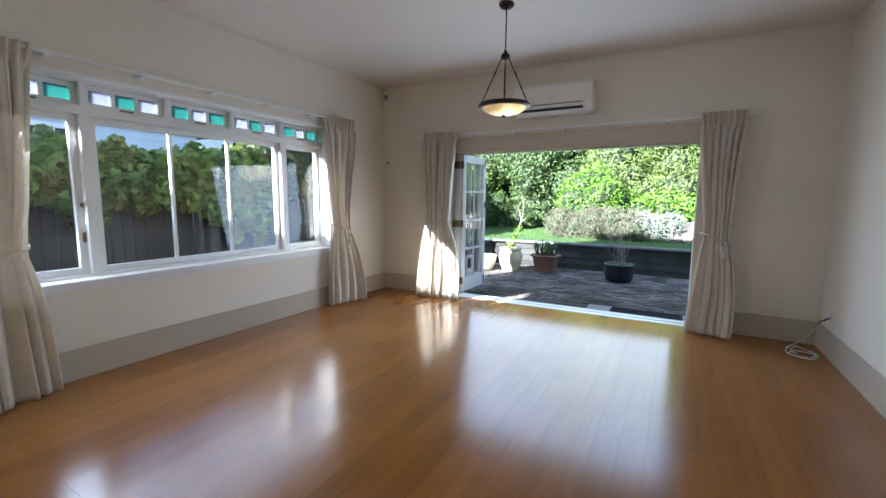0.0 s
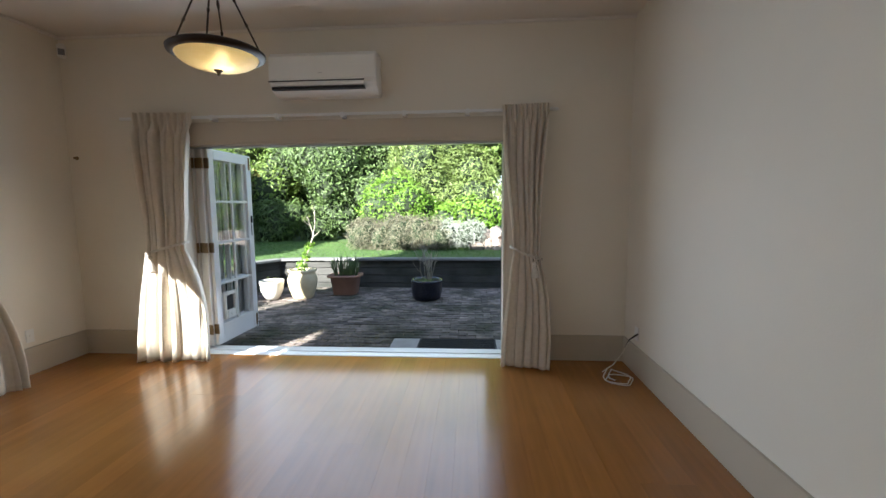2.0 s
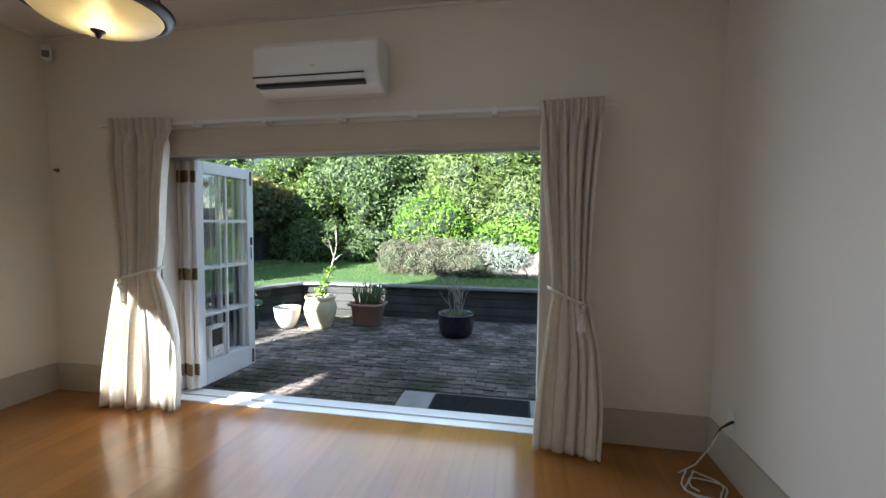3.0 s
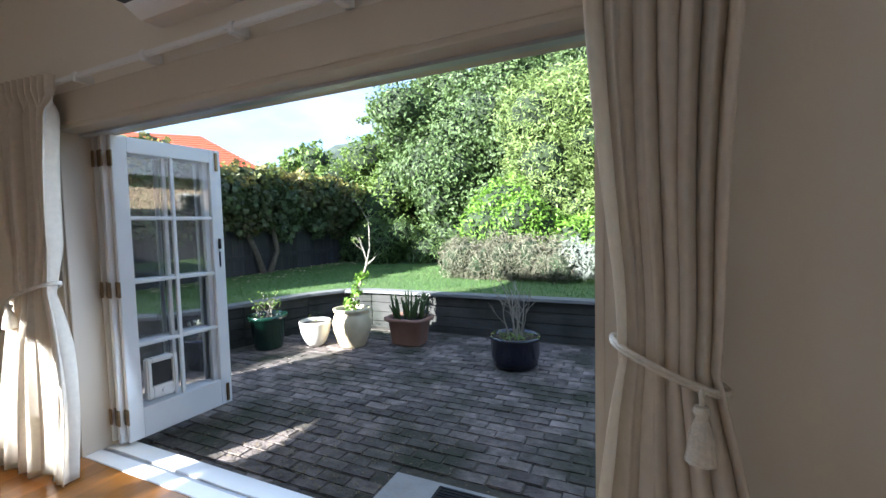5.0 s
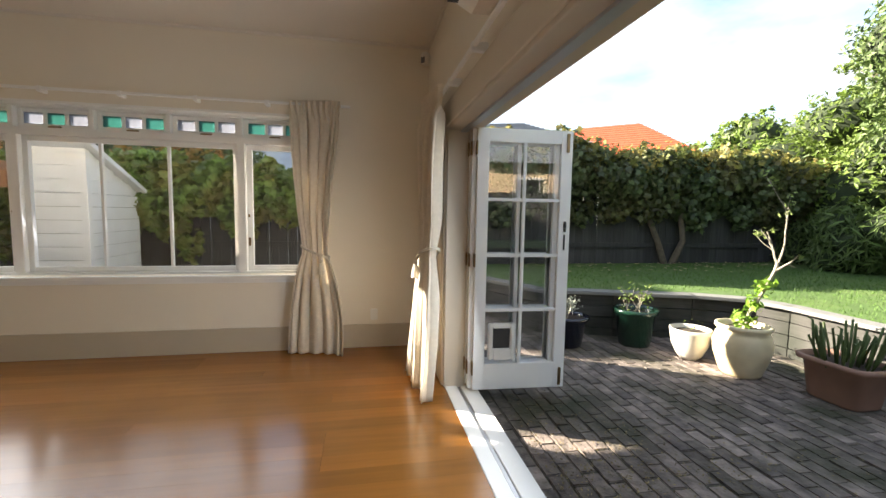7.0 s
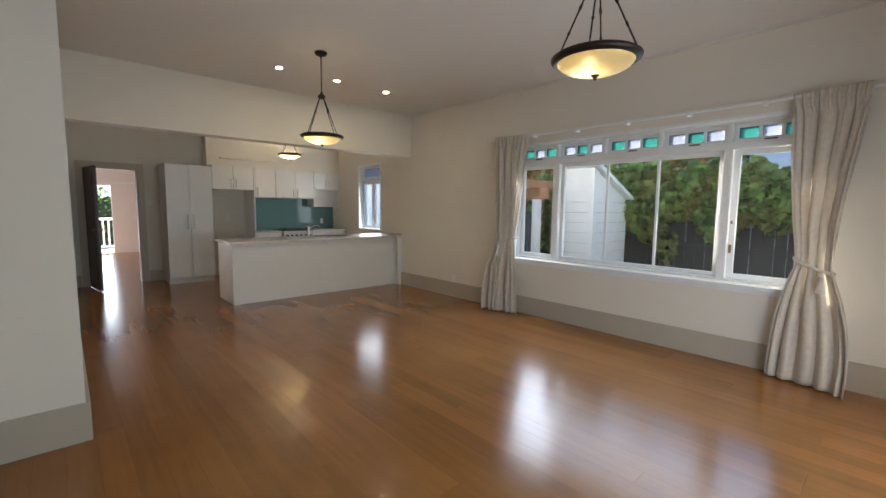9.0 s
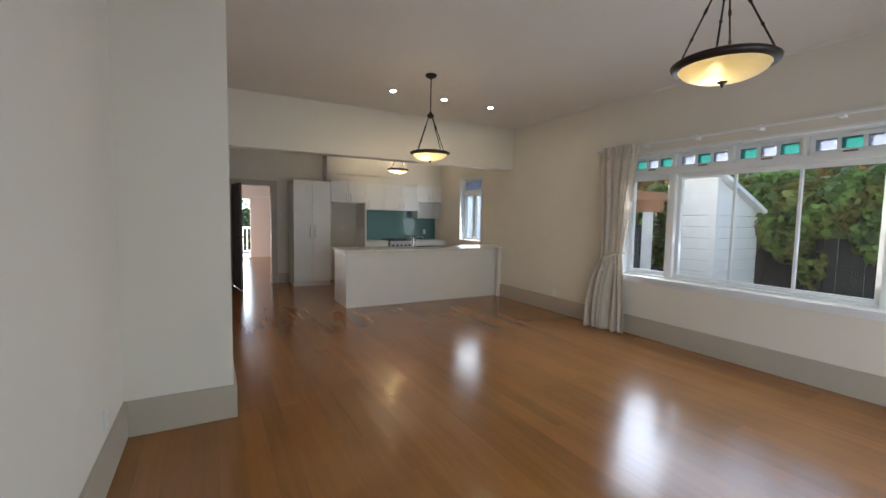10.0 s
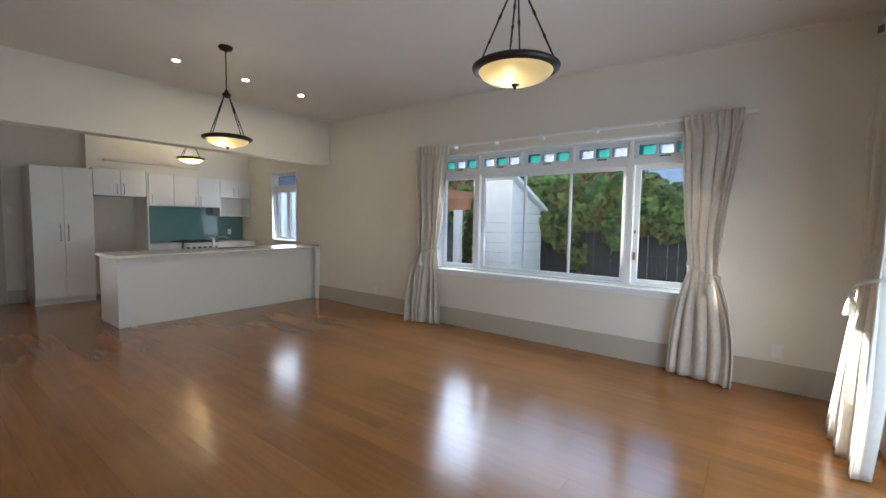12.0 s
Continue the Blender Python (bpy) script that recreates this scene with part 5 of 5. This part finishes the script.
# orange and yellow leaves along the top of the side fence
orange_blobs = [(-7.85 + 0.1 * math.sin(3.0 * k), 0.2 + 0.7 * k, 2.25 + 0.12 * math.sin(2.0 * k), 0.25, 0.4, 0.28) for k in range(6)]
cloud("turning_leaves", orange_blobs, 700, 0.11, M_VINE_RED, 85, vine2, lobed=True, label="orange and yellow leaves")
sap = tagged(empty("sapling", pose(-7.6, 18.5, LZ)), "slender drooping sapling above the hedge", "tree")
bm = bmesh.new()
tube(bm, [(0, 0, 0), (0.1, 0, 2.4), (-0.1, 0.1, 4.2), (-0.35, 0.1, 5.4)], [0.06, 0.05, 0.03, 0.012], 8)
sb = [(-0.3, 0.1, 5.2, 0.35, 0.3, 0.35), (-0.75, 0.1, 4.85, 0.40, 0.3, 0.12), (0.25, 0.1, 4.6, 0.35, 0.3, 0.14), (-0.6, 0.1, 4.2, 0.35, 0.3, 0.12), (0.0, 0.1, 3.9, 0.4, 0.3, 0.4)]
for q in sb:
    tube(bm, [(-0.05, 0.1, q[2] - 0.5), (q[0], q[1], q[2])], [0.02, 0.008], 6)
part("trunk", bm, M_BARK, sap)
cloud("crown", sb, 1100, 0.17, M_LEAF_MID, 79, sap, slim=0.3, shell=0.9, droop=0.8)

rb = []
rg = random.Random(81)
for k in range(16):
    rb.append((-2.35 + 0.125 * k, 12.55 + rg.uniform(-0.15, 0.15), LZ + 0.32 + rg.uniform(-0.08, 0.12), 0.30, 0.32, 0.36 + rg.uniform(-0.05, 0.1)))
ros = tagged(empty("rosemary_bush", pose(0, 0, 0)), "grey-green rosemary hedge at the lawn edge", "shrub")
core("inner_crown_shade", rb, ros, 0.7)
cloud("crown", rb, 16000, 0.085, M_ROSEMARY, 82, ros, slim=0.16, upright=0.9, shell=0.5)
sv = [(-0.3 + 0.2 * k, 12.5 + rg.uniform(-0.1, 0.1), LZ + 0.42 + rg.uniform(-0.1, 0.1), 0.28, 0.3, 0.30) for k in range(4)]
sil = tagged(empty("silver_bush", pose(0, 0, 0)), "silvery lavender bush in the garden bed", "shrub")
core("inner_crown_shade", sv, sil, 0.7)
cloud("crown", sv, 4000, 0.08, M_SILVER, 83, sil, slim=0.2, upright=0.9, shell=0.5)
for k in range(16):
    bm = bmesh.new()
    bmesh.ops.create_icosphere(bm, subdivisions=2, radius=1.0)
    sx, sy, sz = rg.uniform(0.16, 0.30), rg.uniform(0.14, 0.22), rg.uniform(0.12, 0.20)
    for v in bm.verts:
        q = 1 + 0.35 * noise.noise(v.co * 1.7 + Vector((k * 3.1, 0, 0)))
        v.co = Vector((v.co.x * sx * q, v.co.y * sy * q, v.co.z * sz * q))
    tagged(part("garden_rock", bm, M_ROCK, at=pose(0.35 + 0.22 * (k % 9), 12.6 + 0.12 * (k // 9), LZ + 0.08 + 0.22 * (k // 9), 0, 0, k * 37)), "rough brown volcanic rock edging the bed", "rock", "rocks edging the bed")

# short grass over the near lawn
gr = np.random.default_rng(95)
n = 26000
gx, gy = gr.uniform(-6.7, 3.5, n), gr.uniform(8.5, 14.5, n)
keep = (gy > 10.86) | (gx < -4.0 + 0.0 * gy) & (gy > 8.6)
gx, gy = gx[keep], gy[keep]
n = len(gx)
ga, gl = gr.uniform(0, 6.28, n), gr.uniform(0.02, 0.05, n)
lx, ly = gr.normal(0, 0.016, n), gr.normal(0, 0.016, n)
g0 = np.stack([gx - 0.004 * np.cos(ga), gy - 0.004 * np.sin(ga), np.full(n, LZ)], 1)
g1 = np.stack([gx + 0.004 * np.cos(ga), gy + 0.004 * np.sin(ga), np.full(n, LZ)], 1)
g2 = np.stack([gx + lx, gy + ly, LZ + gl], 1)
gm = bpy.data.meshes.new("grass")
gm.from_pydata(np.stack([g0, g1, g2], 1).reshape(-1, 3).tolist(), [], np.arange(3 * n).reshape(-1, 3).tolist())
gm.materials.append(M_GRASS)
tagged(new("grass", gm), "short mown grass blades on the lawn", "grass", kind="stuff")

# fallen leaves along the fence
gr = random.Random(97)
bm = bmesh.new()
for k in range(170):
    x, y = FX + 0.25 + abs(gr.gauss(0, 0.55)), gr.uniform(9.0, 15.0)
    a, s_ = gr.uniform(0, 6.28), gr.uniform(0.03, 0.06)
    q = [bm.verts.new((x + s_ * math.cos(a + t_) * r_, y + s_ * math.sin(a + t_) * r_, LZ + 0.03 + gr.uniform(0, 0.02))) for t_, r_ in ((0, 1), (1.5, 0.55), (3.1, 0.9), (4.6, 0.55))]
    bm.faces.new(q)
tagged(part("fallen_leaves", bm, M_DRYLEAF), "pale dry leaves fallen on the lawn", "leaves", kind="stuff")

# leaf crumbs and moss on the paving near the door
gr = random.Random(98)
bm = bmesh.new()
for k in range(1500):
    x, y = gr.gauss(-1.25, 0.55), 7.36 + abs(gr.gauss(0, 0.75))
    if y > 10.4 or x < -3.0 or x > 1.5:
        continue
    a, s_ = gr.uniform(0, 6.28), gr.uniform(0.004, 0.013)
    q = [bm.verts.new((x + s_ * math.cos(a + t_) * r_, y + s_ * math.sin(a + t_) * r_, PZ + 0.005 + gr.uniform(0, 0.006))) for t_, r_ in ((0, 1), (1.7, 0.5), (3.2, 0.9), (4.7, 0.5))]
    bm.faces.new(q)
tagged(part("leaf_litter", bm, M_LITTER), "small brown leaf crumbs on the mossy paving", "leaf litter", kind="stuff")

# ---- side yard: small white shed and a pine pergola ----
shed = tagged(empty("garden_shed", pose(-5.2, 3.03, -0.16)), "small white weatherboard lean-to shed", "shed")
part("wall", boxes([(-1.18, -0.02, -0.62, -0.02, 0, 1.69)]), M_CONC, shed)
bm = bmesh.new()
sl = math.atan2(0.62, 1.5)
box(bm, -1.55, 0.12, -0.75, 0.10, -0.03, 0.03, 0.004, pose(0.0, 0, 2.28, 0, -math.degrees(sl), 0))
part("roof", bm, M_BOARD, shed)
part("corner_board", boxes([(-0.07, 0.012, -0.07, 0.012, 0, 2.22)], 0.003), M_BOARD, shed)
bm = bmesh.new()
g = [bm.verts.new(p) for p in ((-1.18, -0.021, 1.7), (-0.021, -0.021, 1.7), (-0.021, -0.021, 2.24), (-1.18, -0.021, 1.78), (-1.18, -0.60, 1.7), (-0.021, -0.60, 1.7), (-0.021, -0.60, 2.24), (-1.18, -0.60, 1.78))]
for f in ((0, 1, 2, 3), (7, 6, 5, 4), (1, 5, 6, 2), (4, 0, 3, 7), (3, 2, 6, 7)):
    bm.faces.new([g[i] for i in f])
part("gable", bm, M_BOARD, shed)
for k in range(13):
    z = 0.05 + 0.165 * k
    right = -0.07
    left = max(-1.18, -1.18 + (z + 0.15 - 1.78) / 0.39)
    if left < -0.15:
        part("weatherboard", boxes([(left, right, -0.02, 0.004, z, z + 0.159)], 0.003), M_BOARD, shed)
    if z + 0.165 < 2.2:
        part("weatherboard", boxes([(-0.02, 0.004, -0.62, -0.07, z, z + 0.159)], 0.003), M_BOARD, shed)
perg = tagged(empty("pergola", pose(-5.3, 1.0, -0.16)), "orange pine pergola with white posts", "pergola")
for x in (0.0, -1.3):
    for y in (0.9, -1.2):
        part("post", boxes([(x - 0.06, x + 0.06, y - 0.06, y + 0.06, 0, 1.75)], 0.004), M_BOARD, perg)
    part("beam", boxes([(x - 0.03, x + 0.03, -1.6, 1.15, 1.752, 1.95)], 0.004), M_PINE, perg)
for k in range(6):
    y = -1.3 + 0.44 * k
    part("rafter", boxes([(-1.7, 0.4, y - 0.025, y + 0.025, 1.952, 2.09)], 0.003), M_PINE, perg)


# ---- far houses and hills ----
def far_house(label, m, w, d, h, rise, roof_mat, wall_mat):
    o = tagged(empty("house", m), label, "house")
    part("wall", boxes([(-w / 2, w / 2, -d / 2, d / 2, -8, h)]), wall_mat, o)
    bm = bmesh.new()
    e = 0.5
    v = [bm.verts.new(p) for p in ((-w / 2 - e, -d / 2 - e, h), (w / 2 + e, -d / 2 - e, h), (w / 2 + e, d / 2 + e, h), (-w / 2 - e, d / 2 + e, h), (-w * 0.18, 0, h + rise), (w * 0.18, 0, h + rise))]
    for f in ((0, 1, 5, 4), (1, 2, 5), (2, 3, 4, 5), (3, 0, 4), (3, 2, 1, 0)):
        bm.faces.new([v[i] for i in f])
    rf = part("roof", bm, roof_mat, o)
    n = 14
    for k in range(1, n):
        t_ = k / n
        y = -d / 2 - e + (d / 2 + e) * t_
        xr = (w / 2 + e) * (1 - t_) + w * 0.18 * t_
        part("tile_course", boxes([(-xr, xr, y - 0.03, y + 0.03, h + rise * t_ - 0.01, h + rise * t_ + 0.05)]), roof_mat, rf)
    for k in range(3):
        x = -w / 3 + k * w / 3
        wd = part("window", boxes([(x - 0.6, x + 0.6, -d / 2 - 0.05, -d / 2, h - 1.8, h - 0.6)]), M_TRIM, o)
        part("pane", boxes([(x - 0.52, x + 0.52, -d / 2 - 0.06, -d / 2 - 0.05, h - 1.72, h - 0.68)]), M_BLACK, wd)
    return o


far_house("cream house with a red tiled hip roof", pose(-36.0, 29.0, 0, 0, 0, 48), 14, 11, 6.2, 3.6, M_ROOFTILE, M_BOARD)
nb = tagged(empty("house", pose(-11.0, 0, 0)), "pale blue weatherboard neighbouring house", "house")
part("wall", boxes([(-8.0, 0.0, -3.6, 8.6, -0.16, 2.95)]), M_BLUEWALL, nb)
# two tall blocks added to block the sun; their upper parts stay unseen
part("wall", boxes([(-8.0, 0.0, -6.15, -3.6, -0.16, 6.90)]), M_BLUEWALL, nb, "added pale blue tall block that shades the terrace")
part("wall", boxes([(-8.0, 0.0, -19.7, -8.3, -0.16, 7.07)]), M_BOARD, nb, "added white tall block that cuts the window sun")
# the second, high roof belongs to the added shading block
for y0, y1, z0, rise in ((-3.6, 9.0, 2.95, 0.7), (-6.25, -3.6, 6.90, 0.8)):
    bm = boxes([(-8.4, 0.1, y0, y1, z0, z0 + 0.15)])
    in_ = min(3.0, (y1 - y0) / 2 - 0.2)
    v = [bm.verts.new(p) for p in ((-8.4, y0, z0 + 0.152), (0.1, y0, z0 + 0.152), (0.1, y1, z0 + 0.152), (-8.4, y1, z0 + 0.152), (-4.1, y0 + in_, z0 + rise), (-4.1, y1 - in_, z0 + rise))]
    for f in ((0, 1, 4), (1, 2, 5, 4), (2, 3, 5), (3, 0, 4, 5)):
        bm.faces.new([v[i] for i in f])
    part("roof", bm, M_ROOFGREY, nb)
# unseen gable added so its slope shapes the sun through the west window
bm = bmesh.new()
v = [bm.verts.new((x, y, z)) for x in (-8.5, 0.4) for y, z in ((-8.05, 7.08), (-8.05, 7.24), (-14.0, 10.04), (-19.95, 7.24), (-19.95, 7.08))]
for f in ((0, 1, 2, 3, 4), (9, 8, 7, 6, 5), (1, 6, 7, 2), (2, 7, 8, 3), (0, 5, 6, 1), (3, 8, 9, 4), (4, 9, 5, 0)):
    bm.faces.new([v[i] for i in f])
part("added_sun_cut_roof", bm, M_ROOFGREY, nb)
for k in range(15):
    part("weatherboard", boxes([(0.0, 0.02, -6.1, 8.6, 0.1 + 0.185 * k, 0.27 + 0.185 * k)], 0.004), M_BLUEWALL, nb)
for y in (-1.0, 2.6, 5.6):
    wd = part("window", boxes([(0.015, 0.07, y - 0.6, y + 0.6, 1.75, 2.85)], 0.01), M_TRIM, nb)
    part("pane", boxes([(0.06, 0.075, y - 0.5, y - 0.03, 1.85, 2.75), (0.06, 0.075, y + 0.03, y + 0.5, 1.85, 2.75)]), M_BLACK, wd)
ef = tagged(empty("fence", pose(9.5, 0, 0)), "tall dark weathered paling fence", "fence")
for k in range(80):
    o = new("paling", me_pal)
    o.parent = ef
    o.matrix_basis = pose(0, 7.3 + 0.152 * k, 0.40) @ Matrix.Diagonal((1, 1, 1.75, 1))
part("fence_rail", boxes([(-0.06, -0.013, 7.3, 19.4, 1.6, 1.69)], 0.003), M_FENCE, ef)
far_house("cream house beyond the east fence", pose(17.0, 16.0, 0, 0, 0, -90), 12, 8, 3.6, 2.0, M_ROOFGREY, M_TAN)
far_house("white gabled house beyond the fence", pose(-21.0, 13.0, 0, 0, 0, 70), 8, 7, 4.4, 1.7, M_ROOFGREY, M_BOARD)
bm = bmesh.new()
bmesh.ops.create_grid(bm, x_segments=60, y_segments=12, size=1.0)
for v in bm.verts:
    x, y = v.co.x, v.co.y
    hgt = (1 - y * y) * (24 + 12 * noise.noise(Vector((x * 3, y, 0))) + 3 * noise.noise(Vector((x * 17, y * 5, 2))))
    v.co = Vector((-130 + x * 170 * 0.7, 150 + x * 60 + y * 50, -2 + hgt * 1.35))
tagged(part("backdrop", bm, M_HILL, smooth=True), "distant wooded hill on the skyline", kind="structure")

# ---- pieces: floor boards and pavers ----
floor = tagged(empty("floor", pose(0, 0, 0)), "polished amber timber board floor", kind="structure")
rg = random.Random(91)
BW = 0.137
plank_mesh = {}


def plank(x0, x1, y0, y1):
    w, L = round(x1 - x0 - 0.0005, 4), round(y1 - y0 - 0.0010, 3)
    if (w, L) not in plank_mesh:
        bm = boxes([(0, w, 0, L, -0.02, 0.0)])
        me = bpy.data.meshes.new("floorboard")
        bm.to_mesh(me)
        bm.free()
        me.materials.append(M_FLOOR)
        plank_mesh[(w, L)] = me
    o = new("floorboard", plank_mesh[(w, L)])
    o.parent = floor
    o.matrix_basis = pose(x0, y0, 0)


x = KX
while x < EX - 0.005:
    x1 = min(x + BW, EX)
    lo = SY - 0.2 if x < HX - 0.01 else PY
    hi = NY
    if x < WX - 0.01:
        hi = 0.14
    y = lo
    first = True
    while y < hi - 0.01:
        L = rg.choice((1.8, 2.4, 3.0, 3.6)) if not first else rg.choice((0.9, 1.5, 2.1, 2.7))
        first = False
        y1 = y + L
        if hi - y1 < 0.5:
            y1 = hi
        plank(x, x1, y, y1)
        y = y1
    x = x1

pav = tagged(empty("pavement", pose(0, 0, 0)), "mossy old clay brick paving", kind="structure")
paver_meshes = []
for v_ in range(4):
    bm = boxes([(-0.1005, 0.1005, -0.0490, 0.0490, -0.012, 0.0)], 0.006)
    for q in bm.verts:
        q.co += 0.006 * Vector((noise.noise(q.co * 25 + Vector((v_ * 7, 0, 0))), noise.noise(q.co * 25 + Vector((0, v_ * 7, 0))), 0.6 * noise.noise(q.co * 12)))
    me = bpy.data.meshes.new("paver")
    bm.to_mesh(me)
    bm.free()
    me.materials.append(M_PAVER)
    paver_meshes.append(me)
rest_v, rest_f = [], []
count = 0
for j in range(33):
    y = 7.285 + 0.103 * j
    for i in range(52):
        x = -4.9 + 0.2065 * i + (0.103 if j % 2 else 0) + rg.uniform(-0.006, 0.006)
        if -0.75 < x < 0.70 and y < 7.70:
            continue
        left = -5.2 if y < 8.2 else (-4.05 if y < 9.0 else (-3.75 if y < 9.9 else -3.4))
        if x < left + 0.02 or x > 5.6 or y > 10.66:
            continue
        z = PZ + rg.uniform(-0.006, 0.003)
        rot = pose(x, y, z, rg.uniform(-0.8, 0.8), rg.uniform(-0.8, 0.8), rg.uniform(-1.2, 1.2))
        if -2.3 < x < 0.3 and y < 9.4 and count < 300:
            o = new("paver", paver_meshes[rg.randrange(4)])
            o.parent = pav
            o.matrix_basis = rot
            count += 1
        else:
            b0 = len(rest_v)
            for cx, cy, cz in ((-0.1005, -0.049, -0.012), (0.1005, -0.049, -0.012), (0.1005, 0.049, -0.012), (-0.1005, 0.049, -0.012), (-0.095, -0.0435, 0), (0.095, -0.0435, 0), (0.095, 0.0435, 0), (-0.095, 0.0435, 0)):
                rest_v.append(tuple(rot @ Vector((cx, cy, cz))))
            for f in ((4, 5, 6, 7), (0, 1, 5, 4), (1, 2, 6, 5), (2, 3, 7, 6), (3, 0, 4, 7)):
                rest_f.append(tuple(b0 + q for q in f))
me = bpy.data.meshes.new("far_pavers")
me.from_pydata(rest_v, [], rest_f)
me.materials.append(M_PAVERS)
fp = new("far_pavers", me)
fp.parent = pav
fp["kind"] = "stuff"
